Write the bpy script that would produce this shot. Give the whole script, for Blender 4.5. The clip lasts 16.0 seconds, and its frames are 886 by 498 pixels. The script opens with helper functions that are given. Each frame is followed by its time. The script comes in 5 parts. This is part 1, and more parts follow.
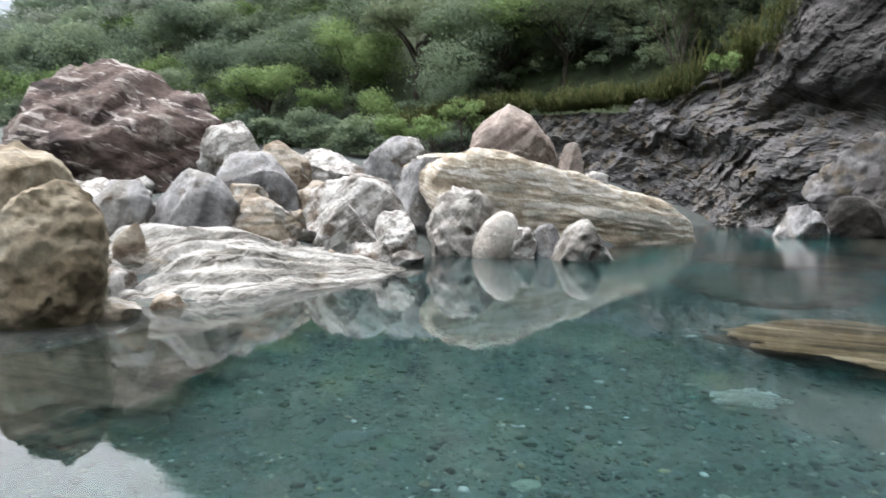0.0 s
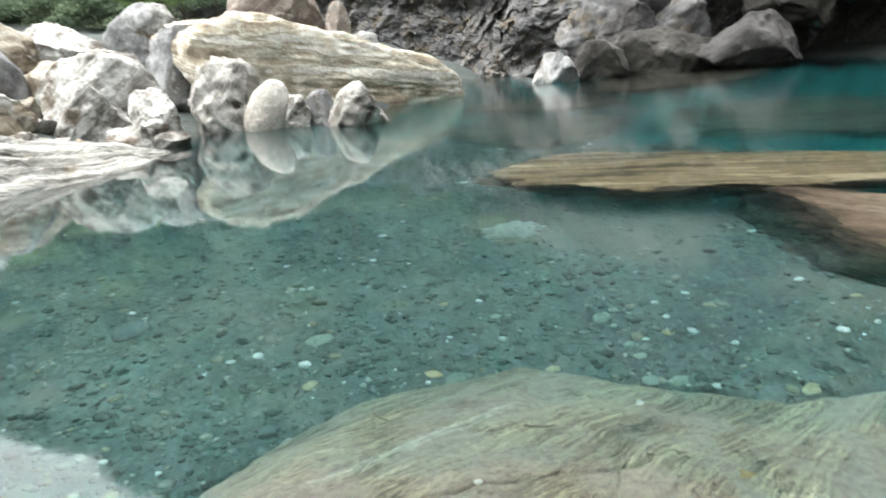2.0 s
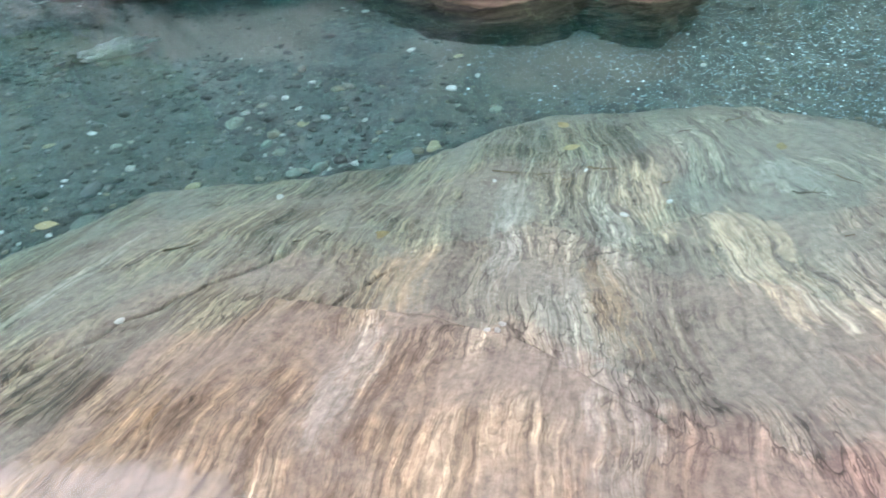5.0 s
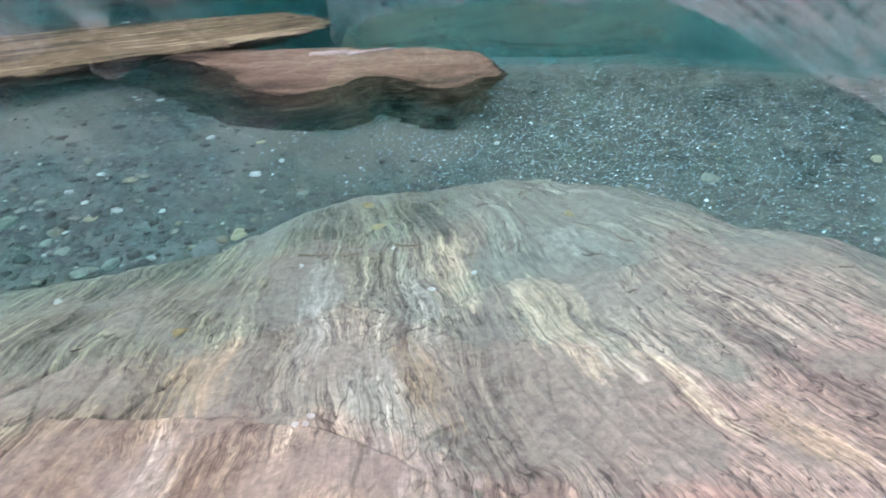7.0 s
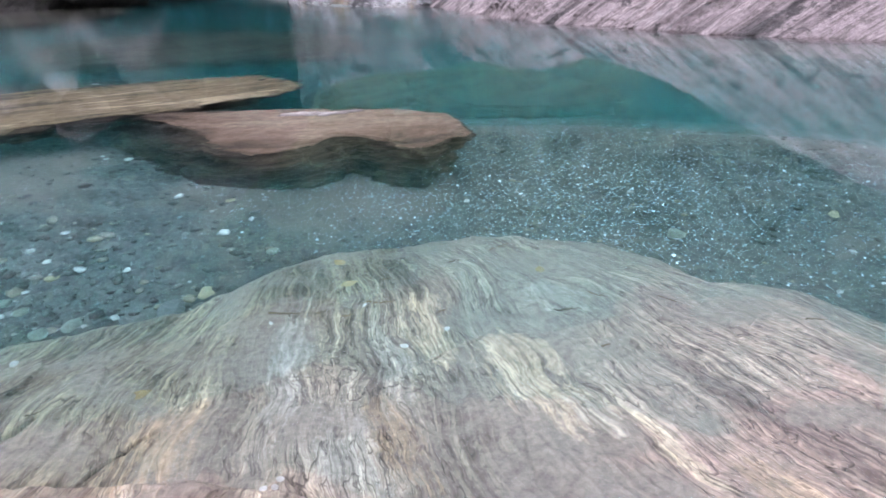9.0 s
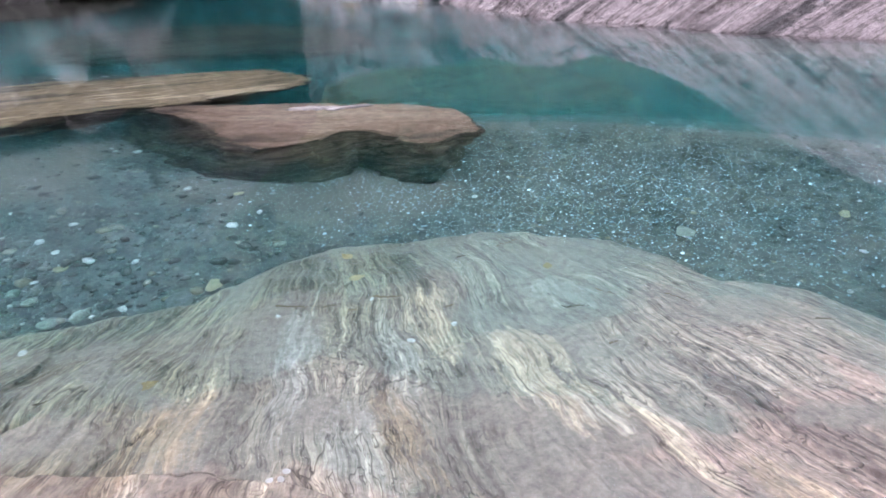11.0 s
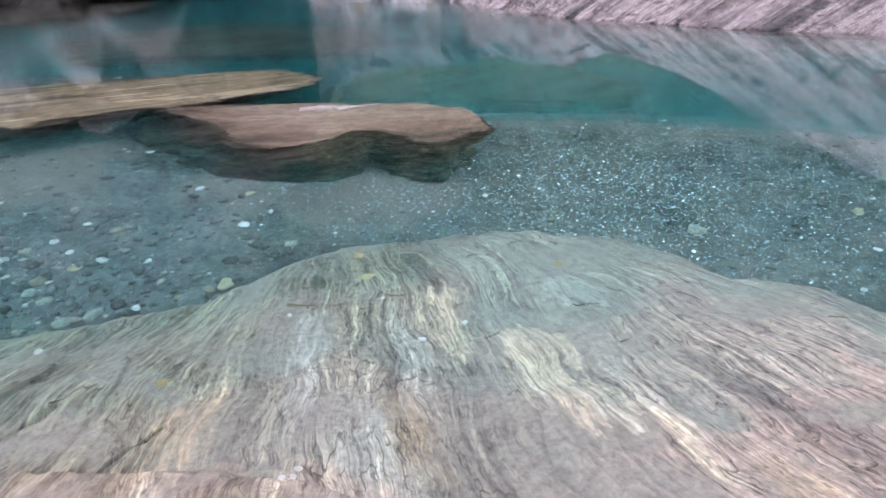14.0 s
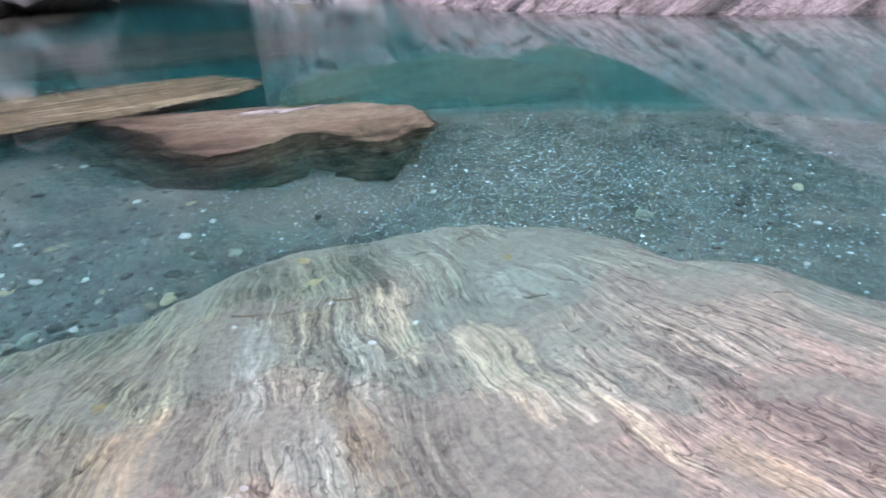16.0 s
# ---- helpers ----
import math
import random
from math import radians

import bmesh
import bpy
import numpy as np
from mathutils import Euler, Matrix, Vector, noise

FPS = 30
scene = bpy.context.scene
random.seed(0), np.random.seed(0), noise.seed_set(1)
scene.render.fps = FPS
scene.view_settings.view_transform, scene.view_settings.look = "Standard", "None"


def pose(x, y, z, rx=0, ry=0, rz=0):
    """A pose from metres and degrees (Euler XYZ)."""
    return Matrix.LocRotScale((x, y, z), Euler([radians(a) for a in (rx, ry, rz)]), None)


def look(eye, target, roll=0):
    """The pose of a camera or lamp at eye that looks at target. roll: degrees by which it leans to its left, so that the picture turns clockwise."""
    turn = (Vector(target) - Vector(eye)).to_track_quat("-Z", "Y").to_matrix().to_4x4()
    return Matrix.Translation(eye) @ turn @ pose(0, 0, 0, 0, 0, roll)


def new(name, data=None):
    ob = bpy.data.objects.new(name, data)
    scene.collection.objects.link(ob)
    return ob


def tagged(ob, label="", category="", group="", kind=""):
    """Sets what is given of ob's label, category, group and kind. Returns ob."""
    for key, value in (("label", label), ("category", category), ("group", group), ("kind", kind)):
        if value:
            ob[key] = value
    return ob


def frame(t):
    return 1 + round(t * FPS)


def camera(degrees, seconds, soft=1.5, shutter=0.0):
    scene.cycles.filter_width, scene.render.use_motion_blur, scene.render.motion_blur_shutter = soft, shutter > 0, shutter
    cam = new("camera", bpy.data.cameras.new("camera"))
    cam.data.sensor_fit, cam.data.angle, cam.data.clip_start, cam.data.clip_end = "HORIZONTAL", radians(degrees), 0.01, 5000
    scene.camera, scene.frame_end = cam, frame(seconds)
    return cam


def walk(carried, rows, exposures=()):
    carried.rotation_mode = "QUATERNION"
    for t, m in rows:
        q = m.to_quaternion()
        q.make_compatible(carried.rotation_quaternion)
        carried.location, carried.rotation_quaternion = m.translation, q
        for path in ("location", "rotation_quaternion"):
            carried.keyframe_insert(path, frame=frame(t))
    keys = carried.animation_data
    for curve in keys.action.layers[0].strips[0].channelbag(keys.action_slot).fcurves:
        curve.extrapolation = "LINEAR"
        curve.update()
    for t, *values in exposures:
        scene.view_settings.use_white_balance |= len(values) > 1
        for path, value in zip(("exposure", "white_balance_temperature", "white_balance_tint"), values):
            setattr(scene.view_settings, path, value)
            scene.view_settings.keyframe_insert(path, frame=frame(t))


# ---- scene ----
cam = camera(66.26, 16.0, soft=1.5, shutter=0.4)
PATH = [
    (0.0, -0.001, 0.001, 1.201, 85.40, 0.00, 0.00),
    (0.5, 0.013, 0.000, 1.196, 82.97, 0.71, -4.21),
    (1.0, 0.038, -0.013, 1.188, 80.28, 1.99, -8.93),
    (1.5, 0.066, -0.031, 1.173, 77.19, 3.14, -13.83),
    (2.0, 0.090, -0.030, 1.151, 73.74, 4.09, -18.60),
    (2.5, 0.119, -0.029, 1.125, 69.80, 4.66, -23.13),
    (3.0, 0.148, -0.030, 1.095, 65.41, 4.80, -28.36),
    (3.5, 0.174, -0.033, 1.077, 61.56, 4.57, -33.40),
    (4.0, 0.199, -0.040, 1.055, 58.67, 4.32, -39.01),
    (4.5, 0.222, -0.045, 1.037, 56.38, 4.56, -44.83),
    (4.7, 0.231, -0.048, 1.030, 55.94, 4.59, -46.51),
    (6.8, 0.292, -0.107, 1.024, 61.33, 2.25, -62.59),
    (7.0, 0.310, -0.097, 1.007, 62.18, 1.72, -63.61),
    (7.5, 0.309, -0.096, 0.998, 64.52, 1.21, -65.87),
    (8.0, 0.311, -0.092, 0.994, 66.06, 0.92, -66.88),
    (8.5, 0.310, -0.092, 0.996, 66.81, 1.06, -66.50),
    (9.0, 0.306, -0.087, 0.992, 67.18, 1.02, -66.14),
    (11.5, 0.308, -0.081, 0.984, 66.79, 0.74, -65.25),
    (12.0, 0.309, -0.084, 0.986, 66.80, 1.14, -65.26),
    (12.5, 0.307, -0.084, 0.988, 66.92, 0.97, -65.12),
    (13.0, 0.302, -0.085, 0.988, 67.01, 0.73, -64.95),
    (13.5, 0.302, -0.086, 0.987, 66.98, 1.04, -64.83),
    (14.0, 0.302, -0.082, 0.985, 66.85, 1.09, -64.63),
    (14.5, 0.299, -0.080, 0.986, 66.65, 1.24, -64.49),
    (15.0, 0.302, -0.081, 0.987, 66.49, 1.38, -64.42),
    (15.5, 0.313, -0.091, 0.982, 66.57, 2.08, -65.20),
    (16.0, 0.362, -0.108, 0.967, 66.49, 3.02, -69.17),
]
EXPOSURES = [(0.0, 1.95, 6600, 11), (1.2, 2.22, 6700, 8), (2.5, 2.55, 6800, 4), (3.5, 2.45, 6520, 3), (4.5, 2.43, 6450, 15), (7.0, 2.43, 6400, 23), (9.0, 2.46, 6130, 26), (16.0, 2.46, 6170, 26)]
walk(cam, [(t, pose(*p)) for t, *p in PATH], EXPOSURES)

# ---- light: bright overcast sky over a gorge ----
world = bpy.data.worlds.new("world")
scene.world = world
world.use_nodes = True
wn, wl = world.node_tree.nodes, world.node_tree.links
sky = wn.new("ShaderNodeTexSky")
sky.sky_type, sky.sun_disc = "NISHITA", False
SUN_EL, SUN_AZ = radians(66), radians(-60)
sky.sun_elevation, sky.sun_rotation = SUN_EL, SUN_AZ
sky.air_density, sky.dust_density, sky.ozone_density = 1.5, 6.0, 1.0
hsv = wn.new("ShaderNodeHueSaturation")
hsv.inputs["Saturation"].default_value = 0.25
wl.new(sky.outputs[0], hsv.inputs["Color"])
cloud = wn.new("ShaderNodeMix")
cloud.data_type = "RGBA"
cloud.inputs["Factor"].default_value = 0.75
cloud.inputs["B"].default_value = (8.0, 8.3, 8.8, 1)
wl.new(hsv.outputs[0], cloud.inputs["A"])
# an overcast sky is about three times as bright overhead as at the horizon
way = wn.new("ShaderNodeTexCoord")
up = wn.new("ShaderNodeSeparateXYZ")
wl.new(way.outputs["Generated"], up.inputs[0])
rise = wn.new("ShaderNodeMapRange")
rise.inputs["From Min"].default_value, rise.inputs["From Max"].default_value = 0.0, 1.0
rise.inputs["To Min"].default_value, rise.inputs["To Max"].default_value = 0.42, 1.3
wl.new(up.outputs[2], rise.inputs["Value"])
dome = wn.new("ShaderNodeVectorMath")
dome.operation = "SCALE"
wl.new(cloud.outputs["Result"], dome.inputs[0])
wl.new(rise.outputs[0], dome.inputs["Scale"])
wl.new(dome.outputs[0], wn["Background"].inputs["Color"])
wn["Background"].inputs["Strength"].default_value = 0.15
sun = new("sun", bpy.data.lights.new("sun", "SUN"))
sun.data.energy, sun.data.angle, sun.data.color = 0.6, radians(20), (1.0, 0.97, 0.92)
sun.matrix_world = look((0, 0, 0), (-math.sin(SUN_AZ) * math.cos(SUN_EL), -math.cos(SUN_AZ) * math.cos(SUN_EL), -math.sin(SUN_EL)))


# ---- noise on arrays ----
def hash3(i, j, k, seed):
    i, j, k = (np.asarray(v, np.int64) for v in (i, j, k))
    h = (i * 374761393 + j * 668265263 + k * 2147483647 + seed * 1274126177) & 0xFFFFFFFF
    h = ((h ^ (h >> 13)) * 1274126177) & 0xFFFFFFFF
    h = ((h ^ (h >> 16)) * 2246822519) & 0xFFFFFFFF
    return ((h ^ (h >> 15)) & 0xFFFF) / 32767.5 - 1.0


def vnoise(x, y, z=0.0, seed=0):
    """Smooth value noise, -1 to 1."""
    x, y, z = np.broadcast_arrays(np.asarray(x, float), y, z)
    i, j, k = (np.floor(v).astype(np.int64) for v in (x, y, z))
    u, v, w = (t * t * t * (t * (t * 6 - 15) + 10) for t in (x - i, y - j, z - k))
    c = [hash3(i + a, j + b, k + d, seed) for a in (0, 1) for b in (0, 1) for d in (0, 1)]
    c = [c[n] + (c[n + 1] - c[n]) * w for n in (0, 2, 4, 6)]
    c = [c[n] + (c[n + 1] - c[n]) * v for n in (0, 2)]
    return c[0] + (c[1] - c[0]) * u


def fbm(x, y, z=0.0, octaves=4, seed=0, gain=0.5):
    total, amp = 0.0, 1.0
    for n in range(octaves):
        total = total + amp * vnoise(np.asarray(x) * 2.03**n + 7.1 * n, np.asarray(y) * 2.03**n - 3.7 * n, np.asarray(z) * 2.03**n + 1.3 * n, seed + n)
        amp *= gain
    return total


def smooth(a, b, x):
    t = np.clip((np.asarray(x, float) - a) / (b - a), 0, 1)
    return t * t * (3 - 2 * t)


def layers(s, seed=0):
    """Beds of uneven thickness across s: 0 in the joints, up to 1 on the faces."""
    a = vnoise(s, 0.37, 0.11, seed) + 0.5 * vnoise(s * 2.3, 5.1, 0.2, seed + 3)
    return np.clip(np.abs(a) * 2.2, 0, 1) ** 0.6


def cells(x, y, z, seed=0, tilt=0.6):
    """Broken blocks: each cell of a jittered lattice has its own height and slope."""
    x, y, z = np.broadcast_arrays(np.asarray(x, float), y, z)
    best, out = np.full(x.shape, 9.0), np.zeros(x.shape)
    i, j, k = (np.floor(v).astype(np.int64) for v in (x, y, z))
    for a in (-1, 0, 1):
        for b in (-1, 0, 1):
            for c in (-1, 0, 1):
                u, v, w = i + a, j + b, k + c
                dx, dy, dz = (q + 0.5 + 0.45 * hash3(u, v, w, seed + n) - o for n, (q, o) in enumerate(((u, x), (v, y), (w, z))))
                d = dx * dx + dy * dy + dz * dz
                val = hash3(u, v, w, seed + 5) + tilt * (dx * hash3(u, v, w, seed + 6) + dy * hash3(u, v, w, seed + 7) + dz * hash3(u, v, w, seed + 8)) * 2
                near = d < best
                best, out = np.where(near, d, best), np.where(near, val, out)
    return out


def line_distance(x, y, pts):
    """Metres to a broken line in plan."""
    best = np.full(np.shape(x), 1e3)
    for (ax, ay), (bx, by) in zip(pts, pts[1:]):
        ux, uy = bx - ax, by - ay
        t = np.clip(((x - ax) * ux + (y - ay) * uy) / (ux * ux + uy * uy), 0, 1)
        best = np.minimum(best, np.hypot(x - ax - t * ux, y - ay - t * uy))
    return best


# ---- materials ----
def nodes_of(name):
    m = bpy.data.materials.new(name)
    m.use_nodes = True
    nt = m.node_tree
    return m, nt.nodes, nt.links, nt.nodes["Principled BSDF"]


def ramp(nodes, stops):
    r = nodes.new("ShaderNodeValToRGB")
    while len(r.color_ramp.elements) < len(stops):
        r.color_ramp.elements.new(0.5)
    for e, (p, c) in zip(r.color_ramp.elements, stops):
        e.position, e.color = p, (*c, 1)
    return r


def tex(nodes, links, vec, scale, detail=6.0, rough=0.6, warp=0.0):
    n = nodes.new("ShaderNodeTexNoise")
    n.inputs["Scale"].default_value, n.inputs["Detail"].default_value = scale, detail
    n.inputs["Roughness"].default_value, n.inputs["Distortion"].default_value = rough, warp
    links.new(vec, n.inputs["Vector"])
    return n.outputs["Fac"]


def mix(nodes, links, fac, a, b, kind="MIX"):
    n = nodes.new("ShaderNodeMix")
    n.data_type, n.blend_type = "RGBA", kind
    for socket, value in ((n.inputs["Factor"], fac), (n.inputs["A"], a), (n.inputs["B"], b)):
        if isinstance(value, (int, float)):
            socket.default_value = value
        elif isinstance(value, tuple):
            socket.default_value = (*value, 1)
        else:
            links.new(value, socket)
    return n.outputs["Result"]


def rock_material(name, stops, band=3.0, turn=(0, 0, 0), stretch=7.0, stain=None, stain_at=(0.55, 0.7), rough=0.8, grain=14.0,
                  bump=0.7, fine=(0.6, 1.25), veins=None, coords="Object", bands=1.0):
    """Foliated rock: noise drawn out along the beds, blotches, stains and grain."""
    m, n, l, b = nodes_of(name)
    tc = n.new("ShaderNodeTexCoord")
    mp = n.new("ShaderNodeMapping")
    mp.inputs["Rotation"].default_value = [radians(a) for a in turn]
    mq = n.new("ShaderNodeMapping")
    mq.inputs["Scale"].default_value = (1.0 / stretch, 1.0 / stretch, 1.0)
    l.new(mp.outputs[0], mq.inputs["Vector"])
    info = n.new("ShaderNodeObjectInfo")
    add = n.new("ShaderNodeVectorMath")
    add.operation = "MULTIPLY_ADD"
    add.inputs[1].default_value = (1, 1, 1)
    l.new(tc.outputs["Object"], add.inputs[0])
    sc = n.new("ShaderNodeMath")
    sc.operation = "MULTIPLY"
    sc.inputs[1].default_value = 37.0
    l.new(info.outputs["Random"], sc.inputs[0])
    l.new(sc.outputs[0], add.inputs[2])
    l.new(add.outputs[0], mp.inputs["Vector"])
    vec, lay = add.outputs[0], mq.outputs[0]
    beds = tex(n, l, lay, band, 8.0, 0.62, 0.6)
    blot = tex(n, l, vec, 0.9, 5.0, 0.6)
    both = mix(n, l, bands * 0.65, blot, beds)
    col = ramp(n, [(0.5 + (p - 0.5) * 0.6, c) for p, c in stops])
    l.new(both, col.inputs[0])
    out = col.outputs[0]
    if stain:
        sm = ramp(n, [(stain_at[0], (0, 0, 0)), (stain_at[1], (1, 1, 1))])
        l.new(tex(n, l, vec, 1.6, 7.0, 0.68, 0.4), sm.inputs[0])
        out = mix(n, l, sm.outputs[0], out, stain)
    if veins:
        vm = ramp(n, [(0.57, (0, 0, 0)), (0.63, (1, 1, 1))])
        l.new(tex(n, l, lay, band * 2.6, 5.0, 0.6, 0.9), vm.inputs[0])
        out = mix(n, l, vm.outputs[0], out, veins)
    g = tex(n, l, vec, grain, 8.0, 0.7)
    gr = ramp(n, [(0.3, (0.66 * fine[0],) * 3), (0.7, (0.66 * fine[1],) * 3)])
    l.new(g, gr.inputs[0])
    out = mix(n, l, 1.0, out, gr.outputs[0], "MULTIPLY")
    l.new(out, b.inputs["Base Color"])
    b.inputs["Roughness"].default_value = rough
    b.inputs["Specular IOR Level"].default_value = 0.35
    h = mix(n, l, 0.5, beds, g)
    bp = n.new("ShaderNodeBump")
    bp.inputs["Strength"].default_value, bp.inputs["Distance"].default_value = bump, 0.12
    l.new(h, bp.inputs["Height"])
    l.new(bp.outputs[0], b.inputs["Normal"])
    return m


WHITE_ROCK = rock_material("white_schist", [(0.32, (0.10, 0.09, 0.08)), (0.42, (0.44, 0.42, 0.40)), (0.47, (0.70, 0.69, 0.68)), (0.51, (0.30, 0.275, 0.25)), (0.56, (0.78, 0.77, 0.76)), (0.66, (0.80, 0.79, 0.78)), (0.74, (0.34, 0.30, 0.26))],
                           stain=(0.17, 0.13, 0.10), stain_at=(0.55, 0.64), turn=(20, 35, 10), band=4.0, bump=0.9, bands=0.55)
GREY_ROCK = rock_material("grey_schist", [(0.34, (0.14, 0.14, 0.145)), (0.46, (0.30, 0.30, 0.315)), (0.55, (0.44, 0.44, 0.455)), (0.66, (0.28, 0.265, 0.25)), (0.72, (0.56, 0.55, 0.54))], turn=(10, 70, 0),
                          stain=(0.14, 0.105, 0.075), stain_at=(0.56, 0.66), band=3.0, bump=0.9, bands=0.6)
TAN_ROCK = rock_material("tan_schist", [(0.34, (0.15, 0.11, 0.08)), (0.48, (0.38, 0.31, 0.235)), (0.66, (0.56, 0.52, 0.46))], turn=(5, 12, 0),
                         stain=(0.58, 0.56, 0.53), stain_at=(0.52, 0.64))
STRIPED_ROCK = rock_material("striped_schist", [(0.28, (0.22, 0.175, 0.13)), (0.41, (0.46, 0.39, 0.30)), (0.47, (0.80, 0.75, 0.65)), (0.53, (0.40, 0.335, 0.25)), (0.60, (0.86, 0.83, 0.78)), (0.72, (0.6, 0.53, 0.43))],
                             band=2.2, stretch=10.0, turn=(-17, -5, 0), bump=0.9)
RED_ROCK = rock_material("dark_red_rock", [(0.3, (0.03, 0.02, 0.021)), (0.44, (0.085, 0.056, 0.055)), (0.53, (0.20, 0.145, 0.128)), (0.60, (0.095, 0.065, 0.06)), (0.72, (0.42, 0.36, 0.33))],
                         band=1.6, stretch=4.0, turn=(12, -22, 0), stain=(0.33, 0.285, 0.26), stain_at=(0.54, 0.62), bump=1.0, veins=(0.55, 0.50, 0.48))
PINK_ROCK = rock_material("pinkish_rock", [(0.3, (0.14, 0.10, 0.09)), (0.46, (0.34, 0.27, 0.24)), (0.53, (0.50, 0.43, 0.39)), (0.58, (0.36, 0.29, 0.26)), (0.7, (0.60, 0.55, 0.51))], band=1.5, stretch=5.0, turn=(0, 40, 20), bump=0.7)
OLIVE_ROCK = rock_material("brown_mottled_rock", [(0.3, (0.10, 0.078, 0.05)), (0.44, (0.25, 0.20, 0.135)), (0.56, (0.44, 0.375, 0.28)), (0.7, (0.58, 0.54, 0.46))],
                           band=2.2, stretch=2.5, turn=(80, 10, 0), stain=(0.09, 0.068, 0.05), stain_at=(0.60, 0.72), grain=9.0)
CLIFF_ROCK = rock_material("dark_cliff_rock", [(0.3, (0.06, 0.06, 0.065)), (0.44, (0.125, 0.123, 0.13)), (0.54, (0.20, 0.196, 0.207)), (0.62, (0.14, 0.136, 0.138)), (0.72, (0.30, 0.292, 0.30))],
                           band=1.6, stretch=2.6, turn=(22, 37, 0), stain=(0.15, 0.118, 0.078), stain_at=(0.50, 0.66), grain=9.0, bump=0.8)
BANK_ROCK = rock_material("pale_mauve_schist", [(0.3, (0.022, 0.019, 0.02)), (0.42, (0.105, 0.085, 0.088)), (0.52, (0.21, 0.175, 0.18)), (0.58, (0.09, 0.073, 0.073)), (0.66, (0.245, 0.205, 0.21)), (0.75, (0.125, 0.094, 0.09))],
                          band=4.5, stretch=14.0, turn=(43, -17, 0), bump=0.9, stain=(0.028, 0.023, 0.024), stain_at=(0.58, 0.64))


CREAM, OCHRE, CHALK = (0.66, 0.53, 0.385), (0.50, 0.34, 0.20), (0.54, 0.52, 0.47)
LENSES = [(2.30, 0.92, 0.10, 0.22, CREAM), (2.18, 0.50, 0.12, 0.19, CREAM), (2.0, 0.27, 0.09, 0.13, CREAM), (1.93, 0.03, 0.03, 0.19, CREAM), (1.36, 1.24, 0.09, 0.20, OCHRE),
          (1.83, -0.25, 0.07, 0.12, OCHRE), (1.62, 0.68, 0.05, 0.25, OCHRE), (1.72, 1.12, 0.05, 0.25, CHALK), (2.05, 0.95, 0.05, 0.35, CHALK), (1.5, 0.75, 0.06, 0.2, CHALK), (2.75, 0.6, 0.09, 0.15, CHALK),
          (1.98, 0.22, 0.05, 0.09, CHALK), (1.98, 1.25, 0.06, 0.28, CHALK), (0.95, 1.0, 0.05, 0.25, CHALK), (1.25, 0.45, 0.06, 0.3, CHALK), (0.55, 2.1, 0.025, 0.5, CHALK)]
FOCUS, FAN = (5.5, 3.5), 4.9


